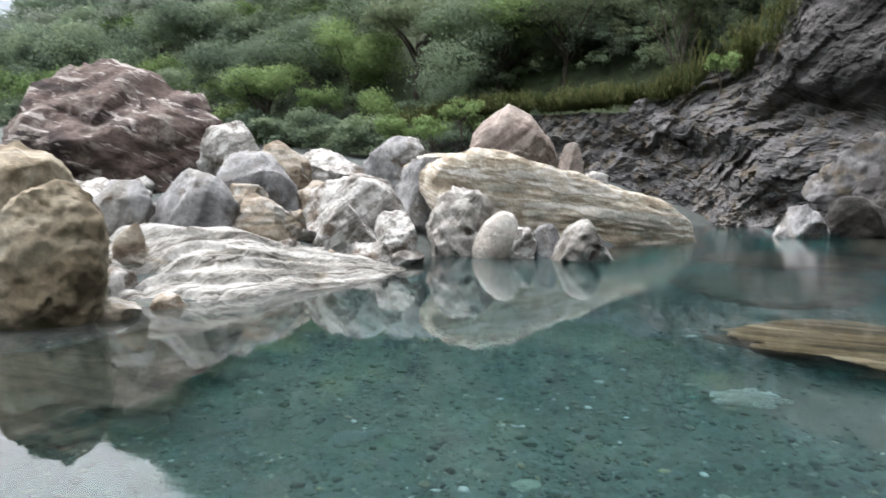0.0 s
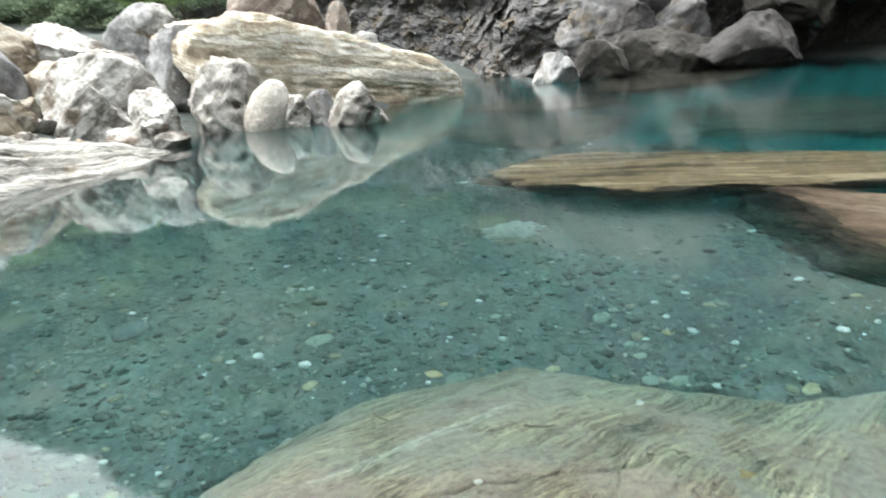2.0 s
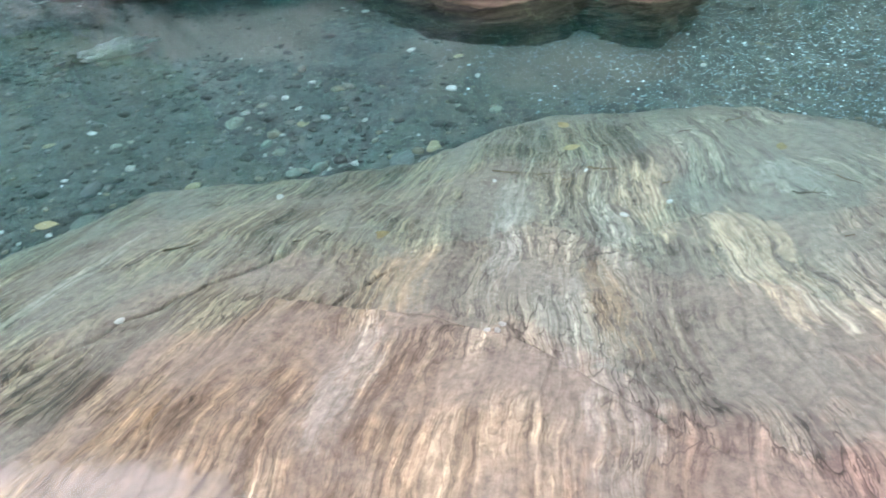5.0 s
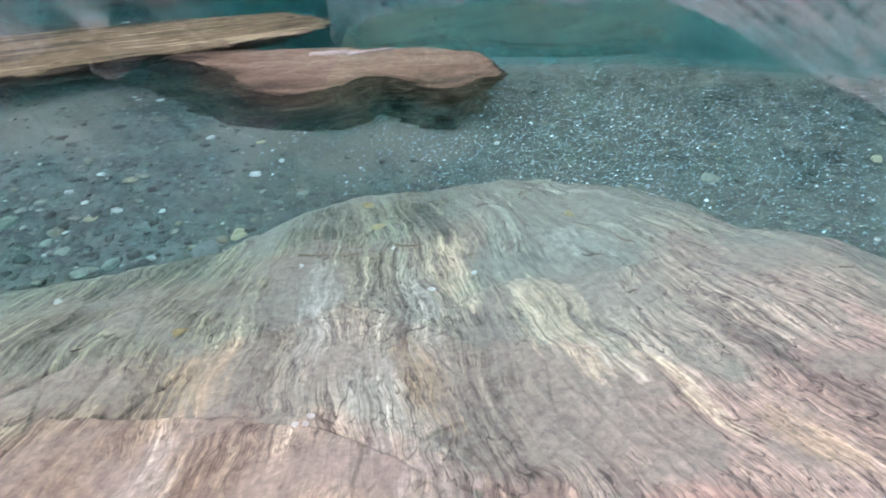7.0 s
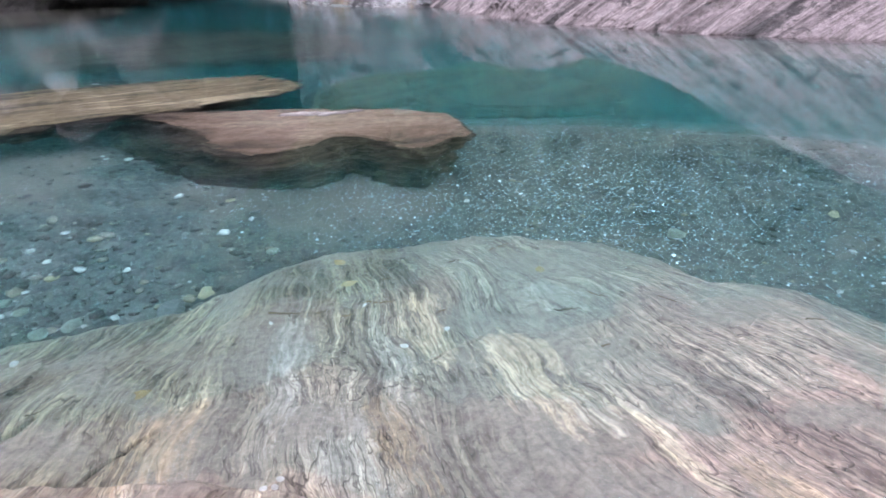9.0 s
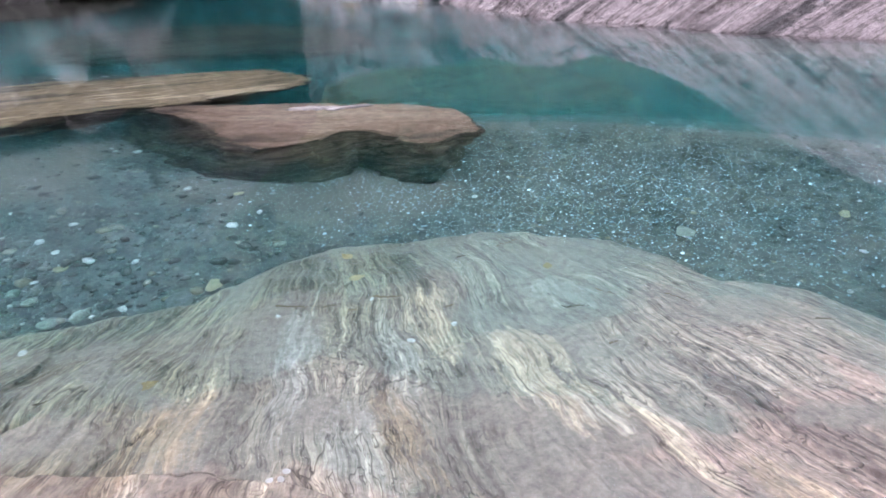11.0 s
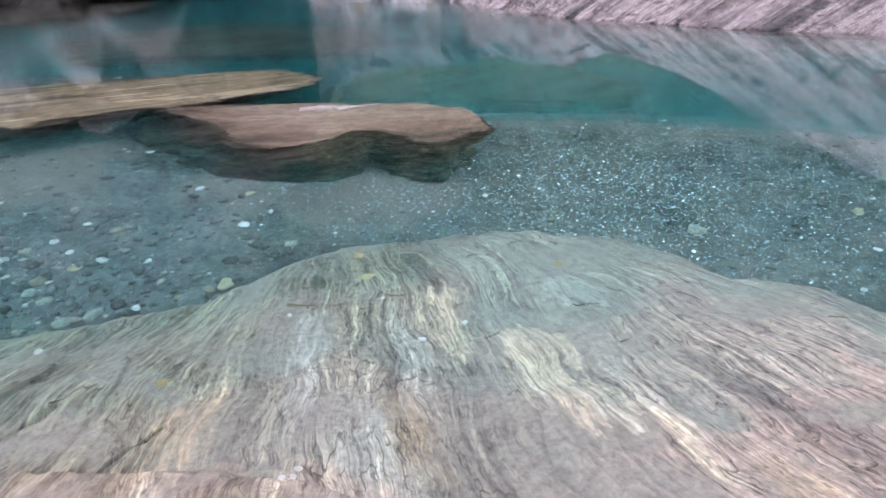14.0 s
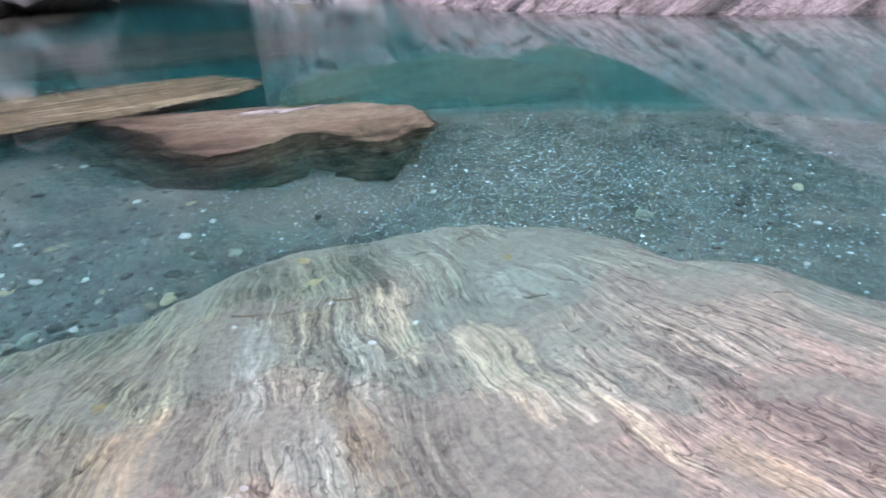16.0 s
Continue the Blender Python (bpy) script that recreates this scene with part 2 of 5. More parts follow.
def slab_material(name, stops):
    """Bedrock whose foliation fans round a far point, in metres across and along the beds."""
    m, n, l, b = nodes_of(name)
    tc = n.new("ShaderNodeTexCoord")
    flat = tc.outputs["Object"]

    def calc(op, a, c=0.0):
        q = n.new("ShaderNodeMath")
        q.operation = op
        for s, v in zip(q.inputs, (a, c)):
            if isinstance(v, (int, float)):
                s.default_value = v
            else:
                l.new(v, s)
        return q.outputs[0]

    def mask(source, lo, hi, share=1.0):
        r = ramp(n, [(lo, (0, 0, 0)), (hi, (share,) * 3)])
        l.new(source, r.inputs[0])
        return r.outputs[0]

    # broad folds and a fine crinkle bend the beds
    place = flat
    for scale, size in ((1.7, 0.20), (5.0, 0.05), (14.0, 0.016), (40.0, 0.005)):
        bend, shift = n.new("ShaderNodeTexNoise"), n.new("ShaderNodeVectorMath")
        bend.inputs["Scale"].default_value, bend.inputs["Detail"].default_value = scale, 2.0
        shift.operation = "MULTIPLY_ADD"
        shift.inputs[1].default_value = (size, size, 0.0)
        l.new(flat, bend.inputs["Vector"])
        l.new(bend.outputs["Color"], shift.inputs[0])
        l.new(place, shift.inputs[2])
        place = shift.outputs[0]
    sep = n.new("ShaderNodeSeparateXYZ")
    l.new(place, sep.inputs[0])
    dx, dy = calc("SUBTRACT", FOCUS[0], sep.outputs[0]), calc("SUBTRACT", FOCUS[1], sep.outputs[1])
    across = calc("MULTIPLY", calc("ARCTAN2", dx, dy), FAN)
    rad = calc("SQRT", calc("ADD", calc("MULTIPLY", dx, dx), calc("MULTIPLY", dy, dy)))

    def drawn(su, sv, detail=4.0, rough=0.55):
        """Noise drawn out along the beds; su, sv: features a metre across and along."""
        c = n.new("ShaderNodeCombineXYZ")
        l.new(calc("MULTIPLY", across, su), c.inputs[0])
        l.new(calc("MULTIPLY", rad, sv), c.inputs[1])
        c.inputs[2].default_value = su * 0.37
        return tex(n, l, c.outputs[0], 1.0, detail, rough)

    beds, wide = drawn(15.0, 0.9), drawn(3.5, 0.5, 3.0)
    col = ramp(n, [(0.5 + (p - 0.5) * 0.6, c) for p, c in stops])
    l.new(mix(n, l, 0.5, beds, wide), col.inputs[0])
    out = col.outputs[0]
    # the kinds of rock: rusty near block, mauve beds beyond the middle, grey-green between
    where = n.new("ShaderNodeSeparateXYZ")
    l.new(flat, where.inputs[0])
    uneven = calc("MULTIPLY", calc("SUBTRACT", tex(n, l, flat, 2.5, 4.0, 0.6), 0.5), 0.9)
    mauve = calc("ADD", calc("MULTIPLY", calc("SUBTRACT", 0.45, where.outputs[1]), 1.4), uneven)
    out = mix(n, l, mask(mauve, 0.1, 0.8, 0.75), out, mix(n, l, 1.0, (1.16, 0.83, 0.775), mix(n, l, 0.6, (0.50, 0.50, 0.50), out), "MULTIPLY"))
    slate = calc("ADD", calc("MULTIPLY", calc("SUBTRACT", where.outputs[1], 0.95), 1.5), uneven)
    out = mix(n, l, mask(slate, 0.0, 0.6, 0.8), out, mix(n, l, 1.0, out, (0.66, 0.62, 0.52), "MULTIPLY"))
    rusty = calc("ADD", calc("MULTIPLY", calc("SUBTRACT", 1.25, where.outputs[0]), 2.0), uneven)
    rusty = calc("MULTIPLY", mask(rusty, 0.0, 0.7), mask(calc("ADD", calc("MULTIPLY", calc("SUBTRACT", 1.5, where.outputs[1]), 2.0), uneven), 0.0, 0.7))
    out = mix(n, l, calc("MULTIPLY", rusty, 0.4), out, mix(n, l, 0.5, (0.42, 0.29, 0.18), mix(n, l, 1.0, (1.3, 0.95, 0.65), out, "MULTIPLY")))
    # bare laminated places, and smooth ones under a film of silt
    bare = mask(tex(n, l, flat, 2.6, 5.0, 0.62, 0.5), 0.43, 0.56)
    out = mix(n, l, mix(n, l, 1.0, (0.78, 0.78, 0.78), mix(n, l, bare, (1, 1, 1), (0, 0, 0)), "MULTIPLY"), out, (0.30, 0.25, 0.215))
    # thin laminae
    thin = drawn(60.0, 2.2, 4.0, 0.62)
    fine = ramp(n, [(0.36, (0.36, 0.34, 0.33)), (0.46, (0.88,) * 3), (0.55, (1.06,) * 3), (0.64, (1.72, 1.69, 1.60))])
    l.new(thin, fine.inputs[0])
    out = mix(n, l, mix(n, l, 1.0, (0.7, 0.7, 0.7), mix(n, l, 0.9, (1, 1, 1), bare), "MULTIPLY"), out, mix(n, l, 1.0, out, fine.outputs[0], "MULTIPLY"))
    # pale and orange lenses drawn out along the beds
    ragged = calc("MULTIPLY", calc("SUBTRACT", drawn(22.0, 6.0, 6.0, 0.72), 0.5), 10.0)
    for (sx, sy, wa, wr, colour) in LENSES:
        a0, r0 = math.atan2(FOCUS[0] - sx - 0.08, FOCUS[1] - sy - 0.08) * FAN, math.hypot(FOCUS[0] - sx - 0.08, FOCUS[1] - sy - 0.08)
        qa, qr = calc("DIVIDE", calc("SUBTRACT", across, a0), wa), calc("DIVIDE", calc("SUBTRACT", rad, r0), wr)
        d = calc("ADD", calc("ADD", calc("MULTIPLY", qa, qa), calc("MULTIPLY", qr, qr)), ragged)
        out = mix(n, l, mask(calc("SUBTRACT", 1.6, d), 0.0, 1.3, 0.58 if colour == CREAM else 0.36), out, mix(n, l, 0.75, colour, mix(n, l, 1.0, colour, fine.outputs[0], "MULTIPLY")))
    # weathered terraces: each lamina ends in a dark lip and a clean edge
    heights = []
    for su, sv, count, lip, share in ((5.0, 1.0, 12.0, 0.13, 0.92), (13.0, 2.4, 8.0, 0.15, 0.8)):
        high = calc("MULTIPLY", drawn(su, sv, 4.0, 0.6), count)
        edge = calc("FRACT", high)
        heights.append(calc("SUBTRACT", high, calc("MULTIPLY", edge, 0.8)))
        gate = calc("MULTIPLY", mask(edge, 0.02, lip), -1.0)
        gate = calc("MULTIPLY", calc("ADD", gate, 1.0), mix(n, l, bare, (0.05,) * 3, mix(n, l, rusty, (share,) * 3, (0.4 * share,) * 3)))
        out = mix(n, l, gate, out, mix(n, l, 1.0, out, (0.22, 0.19, 0.18), "MULTIPLY"))
        crest = calc("MULTIPLY", mask(edge, lip, lip + 0.1), mask(calc("SUBTRACT", 1.0, edge), 0.45, 0.75, 0.35))
        out = mix(n, l, calc("MULTIPLY", crest, bare), out, mix(n, l, 1.0, out, (1.6, 1.58, 1.5), "MULTIPLY"))
    g = tex(n, l, flat, 34.0, 9.0, 0.76)
    gr = ramp(n, [(0.34, (0.37,) * 3), (0.66, (0.80,) * 3)])
    l.new(g, gr.inputs[0])
    out = mix(n, l, 1.0, out, gr.outputs[0], "MULTIPLY")
    l.new(out, b.inputs["Base Color"])
    b.inputs["Roughness"].default_value = 0.85
    high = calc("ADD", calc("ADD", calc("MULTIPLY", heights[0], 0.6), calc("MULTIPLY", heights[1], 0.3)), calc("ADD", calc("MULTIPLY", thin, 0.8), calc("MULTIPLY", g, 0.9)))
    bp = n.new("ShaderNodeBump")
    bp.inputs["Strength"].default_value, bp.inputs["Distance"].default_value = 0.8, 0.012
    l.new(high, bp.inputs["Height"])
    l.new(bp.outputs[0], b.inputs["Normal"])
    return m


SLAB_ROCK = slab_material("banded_bedrock", [(0.30, (0.13, 0.105, 0.09)), (0.42, (0.23, 0.19, 0.16)), (0.48, (0.34, 0.295, 0.24)), (0.52, (0.24, 0.20, 0.17)), (0.58, (0.46, 0.41, 0.335)), (0.70, (0.30, 0.25, 0.215))])


def gravel_material(name):
    m, n, l, b = nodes_of(name)
    tc = n.new("ShaderNodeTexCoord")
    out = None
    heights = []
    for scale, lo, hi in ((9.0, 0.10, 0.30), (26.0, 0.10, 0.36)):
        v = n.new("ShaderNodeTexVoronoi")
        v.inputs["Scale"].default_value = scale
        l.new(tc.outputs["Object"], v.inputs["Vector"])
        r = ramp(n, [(0.0, (0.027, 0.037, 0.039)), (0.45, (0.060, 0.077, 0.080)), (0.8, (0.105, 0.128, 0.13)), (0.93, (0.14, 0.132, 0.104)), (1.0, (0.42, 0.42, 0.41))])
        l.new(v.outputs["Color"], r.inputs[0])
        out = r.outputs[0] if out is None else mix(n, l, 0.55, out, r.outputs[0])
        heights.append(v.outputs["Distance"])
    big = ramp(n, [(0.35, (0.46, 0.46, 0.46)), (0.65, (0.76, 0.74, 0.69))])
    l.new(tex(n, l, tc.outputs["Object"], 0.5, 4.0), big.inputs[0])
    out = mix(n, l, 1.0, out, big.outputs[0], "MULTIPLY")
    # fine silt settled over the stones
    bare = n.new("ShaderNodeAttribute")
    bare.attribute_name = "silt"
    fine = ramp(n, [(0.3, (0.062, 0.056, 0.051)), (0.7, (0.095, 0.086, 0.077))])
    l.new(mix(n, l, 0.4, tex(n, l, tc.outputs["Object"], 1.5, 5.0), tex(n, l, tc.outputs["Object"], 40.0, 4.0)), fine.inputs[0])
    rim = n.new("ShaderNodeMath")
    rim.operation, rim.use_clamp = "MULTIPLY_ADD", True
    rim.inputs[1].default_value = 0.5
    l.new(mix(n, l, 0.5, *heights), rim.inputs[0])
    l.new(bare.outputs["Fac"], rim.inputs[2])
    cover = ramp(n, [(0.42, (0, 0, 0)), (0.8, (1, 1, 1))])
    l.new(rim.outputs[0], cover.inputs[0])
    out = mix(n, l, cover.outputs[0], out, fine.outputs[0])
    l.new(out, b.inputs["Base Color"])
    b.inputs["Roughness"].default_value = 0.9
    bp = n.new("ShaderNodeBump")
    bp.invert = True
    bp.inputs["Distance"].default_value = 0.03
    relief = ramp(n, [(0.4, (0.7,) * 3), (0.8, (0.06,) * 3)])
    l.new(rim.outputs[0], relief.inputs[0])
    l.new(relief.outputs[0], bp.inputs["Strength"])
    l.new(mix(n, l, 0.5, *heights), bp.inputs["Height"])
    l.new(bp.outputs[0], b.inputs["Normal"])
    return m


GRAVEL = gravel_material("river_gravel")


def pebble_material(name):
    m, n, l, b = nodes_of(name)
    geo = n.new("ShaderNodeNewGeometry")
    r = ramp(n, [(0.0, (0.026, 0.031, 0.030)), (0.5, (0.075, 0.084, 0.079)), (0.82, (0.15, 0.16, 0.15)), (0.90, (0.21, 0.19, 0.13)), (0.965, (0.30, 0.30, 0.29)), (1.0, (0.66, 0.66, 0.65))])
    l.new(geo.outputs["Random Per Island"], r.inputs[0])
    tc = n.new("ShaderNodeTexCoord")
    g = ramp(n, [(0.3, (0.46,) * 3), (0.7, (0.8,) * 3)])
    l.new(tex(n, l, tc.outputs["Object"], 30.0), g.inputs[0])
    l.new(mix(n, l, 1.0, r.outputs[0], g.outputs[0], "MULTIPLY"), b.inputs["Base Color"])
    b.inputs["Roughness"].default_value = 0.85
    return m


PEBBLES = pebble_material("mixed_pebbles")


def leaf_material(name, stops):
    m, n, l, b = nodes_of(name)
    geo, tc = n.new("ShaderNodeNewGeometry"), n.new("ShaderNodeTexCoord")
    r = ramp(n, stops)
    at = n.new("ShaderNodeAttribute")
    at.attribute_name = "crown"
    l.new(mix(n, l, 0.35, at.outputs["Fac"], mix(n, l, 0.5, geo.outputs["Random Per Island"], tex(n, l, tc.outputs["Object"], 0.3, 4.0))), r.inputs[0])
    l.new(r.outputs[0], b.inputs["Base Color"])
    b.inputs["Roughness"].default_value = 0.6
    b.inputs["Specular IOR Level"].default_value = 0.08
    tr = n.new("ShaderNodeBsdfTranslucent")
    l.new(r.outputs[0], tr.inputs["Color"])
    ms = n.new("ShaderNodeMixShader")
    ms.inputs[0].default_value = 0.42
    l.new(b.outputs[0], ms.inputs[1])
    l.new(tr.outputs[0], ms.inputs[2])
    l.new(ms.outputs[0], n["Material Output"].inputs["Surface"])
    return m


LEAVES = leaf_material("forest_leaves", [(0.28, (0.082, 0.115, 0.085)), (0.5, (0.125, 0.168, 0.112)), (0.72, (0.175, 0.225, 0.145))])
LIGHT_LEAVES = leaf_material("fresh_leaves", [(0.28, (0.075, 0.12, 0.046)), (0.5, (0.14, 0.21, 0.082)), (0.72, (0.215, 0.285, 0.125))])
DRY_GRASS = leaf_material("grass_blades", [(0.25, (0.037, 0.053, 0.019)), (0.5, (0.074, 0.093, 0.034)), (0.75, (0.149, 0.136, 0.068))])
BARK = rock_material("bark", [(0.3, (0.04, 0.03, 0.025)), (0.7, (0.13, 0.11, 0.09))], band=6.0, turn=(0, 90, 0))
SOIL = rock_material("forest_floor", [(0.3, (0.03, 0.045, 0.022)), (0.5, (0.05, 0.075, 0.034)), (0.7, (0.075, 0.10, 0.048))], band=0.4, stretch=1.5, grain=2.0)


def water_surface_material():
    m, n, l, b = nodes_of("clear_water")
    b.inputs["Base Color"].default_value = (0.985, 1.0, 0.998, 1)
    b.inputs["Roughness"].default_value = 0.0
    b.inputs["IOR"].default_value = 1.333
    b.inputs["Transmission Weight"].default_value = 1.0
    tc = n.new("ShaderNodeTexCoord")
    # a breath of wind ruffles the far side of the pool
    far = n.new("ShaderNodeMapRange")
    far.interpolation_type = "SMOOTHSTEP"
    for socket, value in zip(("From Min", "From Max", "To Min", "To Max"), (4.6, 7.6, 0.0, 0.12)):
        far.inputs[socket].default_value = value
    reach = n.new("ShaderNodeVectorMath")
    reach.operation = "DOT_PRODUCT"
    reach.inputs[1].default_value = (0.5, 0.6, 0.0)
    l.new(tc.outputs["Object"], reach.inputs[0])
    l.new(reach.outputs["Value"], far.inputs["Value"])
    l.new(far.outputs[0], b.inputs["Roughness"])
    bp = n.new("ShaderNodeBump")
    bp.inputs["Strength"].default_value, bp.inputs["Distance"].default_value = 0.03, 0.02
    l.new(mix(n, l, 0.2, tex(n, l, tc.outputs["Object"], 2.2, 3.0, 0.5), tex(n, l, tc.outputs["Object"], 30.0, 1.0, 0.5)), bp.inputs["Height"])
    l.new(bp.outputs[0], b.inputs["Normal"])
    return m


def water_layer_material(name, clear, glow):
    """A thin leaf of the water body: takes some red, sends back a little blue-green."""
    m, n, l, b = nodes_of(name)
    t, d, x = n.new("ShaderNodeBsdfTransparent"), n.new("ShaderNodeBsdfDiffuse"), n.new("ShaderNodeMixShader")
    t.inputs["Color"].default_value = (*clear, 1)
    d.inputs["Color"].default_value = (0.045, 0.33, 0.33, 1)
    x.inputs[0].default_value = glow
    l.new(t.outputs[0], x.inputs[1])
    l.new(d.outputs[0], x.inputs[2])
    l.new(x.outputs[0], n["Material Output"].inputs["Surface"])
    return m


WATER = water_surface_material()
SHALLOW = water_layer_material("shallow_water", (0.927, 0.984, 0.987), 0.016)
DEEP = water_layer_material("deep_water", (0.78, 0.95, 0.965), 0.095)


# ---- mesh helpers ----
def mesh_object(name, verts, faces, material, parent=None, smooth_faces=True):
    me = bpy.data.meshes.new(name)
    if isinstance(faces, list):
        me.from_pydata([tuple(v) for v in verts], [], faces)
    else:
        verts, faces = np.asarray(verts, np.float32), np.asarray(faces, np.int32)
        count, corners = faces.shape
        me.vertices.add(len(verts))
        me.vertices.foreach_set("co", verts.ravel())
        me.loops.add(faces.size)
        me.loops.foreach_set("vertex_index", faces.ravel())
        me.polygons.add(count)
        me.polygons.foreach_set("loop_start", np.arange(count, dtype=np.int32) * corners)
    me.update(calc_edges=True)
    me.polygons.foreach_set("use_smooth", [smooth_faces] * len(me.polygons))
    me.materials.append(material)
    ob = new(name, me)
    if parent:
        ob.parent = parent
    return ob


def grid_faces(rows, cols, wrap=False):
    i, j = np.meshgrid(np.arange(rows - 1), np.arange(cols if wrap else cols - 1), indexing="ij")
    k = (j + 1) % cols
    return np.stack([i * cols + j, i * cols + k, (i + 1) * cols + k, (i + 1) * cols + j], -1).reshape(-1, 4)


SPHERES = {}


def sphere(level):
    if level not in SPHERES:
        bm = bmesh.new()
        bmesh.ops.create_icosphere(bm, subdivisions=level, radius=1.0)
        SPHERES[level] = (np.array([v.co[:] for v in bm.verts]), np.array([[v.index for v in f.verts] for f in bm.faces]))
        bm.free()
    return SPHERES[level]


def turn_matrix(rx, ry, rz):
    return np.array(Euler([radians(a) for a in (rx, ry, rz)]).to_matrix())


def rock_mesh(half, seed, level=5, box=0.5, cuts=11, rough=0.045, beds=0.0, bed_freq=6.0, bed_turn=(0, 0, 0), lumps=0.05, lean=(0, 0), taper=0.0, profile=None, chips=0.03, chip_freq=2.0):
    """A weathered block: an ellipsoid pulled towards a box, cut by planes, with lumps, beds and grain. Metres, centred."""
    n, faces = sphere(level)
    rng = np.random.default_rng(seed)
    half = np.array(half, float)
    p = n / (np.abs(n) ** (2 / (1 - box * 0.75))).sum(1)[:, None] ** ((1 - box * 0.75) / 2)
    for _ in range(cuts):
        q = rng.normal(size=3)
        q /= np.linalg.norm(q)
        d = rng.uniform(0.62, 0.92)
        over = np.maximum(p @ q - d, 0)
        p = p - over[:, None] * q
    p = p * (1 + lumps * fbm(n[:, 0] * 1.3 + seed, n[:, 1] * 1.3, n[:, 2] * 1.3, 3, seed))[:, None]
    p[:, :2] *= (1 - taper * p[:, 2:3])
    p[:, 0] += lean[0] * p[:, 2]
    p[:, 1] += lean[1] * p[:, 2]
    p = p / np.abs(p).max(0)
    if profile:
        u, h = zip(*profile)
        p[:, 2] = -1 + (p[:, 2] + 1) * np.interp(p[:, 0], u, h)
    p = p * half
    size = half.min()
    out = n / half
    out /= np.linalg.norm(out, axis=1)[:, None]
    g = fbm(p[:, 0] * 1.6 / size, p[:, 1] * 1.6 / size, p[:, 2] * 1.6 / size, 5, seed + 20, 0.55)
    p = p + out * (rough * size * g)[:, None]
    if chips:
        c = cells(p[:, 0] * chip_freq / size + seed, p[:, 1] * chip_freq / size, p[:, 2] * chip_freq / size, seed + 40)
        c = c + 0.4 * cells(p[:, 0] * 3 * chip_freq / size, p[:, 1] * 3 * chip_freq / size, p[:, 2] * 3 * chip_freq / size + seed, seed + 41)
        p = p + out * (chips * size * c)[:, None]
    if beds:
        r = turn_matrix(*bed_turn)
        s = (p @ r)[:, 2] + 0.08 * size * fbm(p[:, 0] / size, p[:, 1] / size, p[:, 2] / size, 3, seed + 5)
        p = p + out * (beds * size * (layers(s * bed_freq, seed) - 0.6))[:, None]
    return p, faces


def boulder(label, material, place, top, bottom, half, seed, yaw=0, tilt=(0, 0), category="boulder", group="", name="boulder", **shape):
    """place: x, y of the middle. half: half width across the yaw axis and half depth."""
    hz = (top - bottom) / 2
    p, faces = rock_mesh((half[0], half[1], hz), seed, **shape)
    ob = mesh_object(name, p, faces, material)
    ob.matrix_world = pose(place[0], place[1], (top + bottom) / 2, tilt[0], tilt[1], yaw)
    return tagged(ob, label, category, group)


# ---- ground: pool bed, banks and hillsides in one sheet ----
AZ_SHORE = [-180, -150, -120, -90, -60, -40, -31, -21, -13, -4, 1, 13, 19, 22, 27, 33, 40, 46, 50, 58, 65, 68, 72, 79, 86, 92, 98, 110, 130, 150, 180]
R_SHORE = [1.2, 1.6, 3.0, 5.5, 7.5, 7.4, 7.2, 8.2, 8.6, 11.2, 14.8, 14.5, 22.5, 29, 26.5, 26.5, 26, 28, 27, 19.5, 18.2, 18, 15, 12.8, 12, 11.8, 11.6, 11, 9, 4, 1.2]
# Skyline by azimuth; unseen slopes behind the camera are sized to shape the light.
AZ_SKY = [-180, -120, -75, -45, -36, -32.5, -31, -30, -28.8, -25, -20, -16, -10, -5, 5, 15, 25, 40, 60, 110, 150, 180]
EL_SKY = [38, 38, 30, 12, 10, 10.2, 10.9, 11.8, 13.4, 17, 20.5, 23.3, 28.5, 32.5, 37.5, 43.3, 50, 58, 62, 54, 42, 38]
AZ_HILL = [-180, -90, -40, -20, 0, 10, 20, 30, 50, 70, 90, 120, 180]
R_HILL = [20, 40, 85, 58, 40, 36, 33, 31, 33, 26, 20, 18, 20]


def wrapped(az, knots, values):
    return np.interp((az + 180) % 360 - 180, knots, values)


def bed_depth(x, y):
    d = -0.95 - 0.12 * fbm(x * 0.35, y * 0.35, 0, 3, 11)
    d = d - 1.9 * smooth(3.2, 6.5, np.hypot(x * 0.62 + y * 0.5, 0) - 3.0) * smooth(0.0, 1.0, x * 0.45 - 0.6)
    d = d - 1.3 * smooth(5.2, 8.0, np.hypot(x, y)) * smooth(40, 58, np.degrees(np.arctan2(x, y)))
    return d + 0.40 * np.exp(-((line_distance(x, y, [(3.3, 3.9), (3.1, 3.2), (3.1, 2.5)]) / 0.5) ** 2)) + 0.15 * np.exp(-(((x - 3.75) ** 2 + (y - 1.9) ** 2) / 0.3))


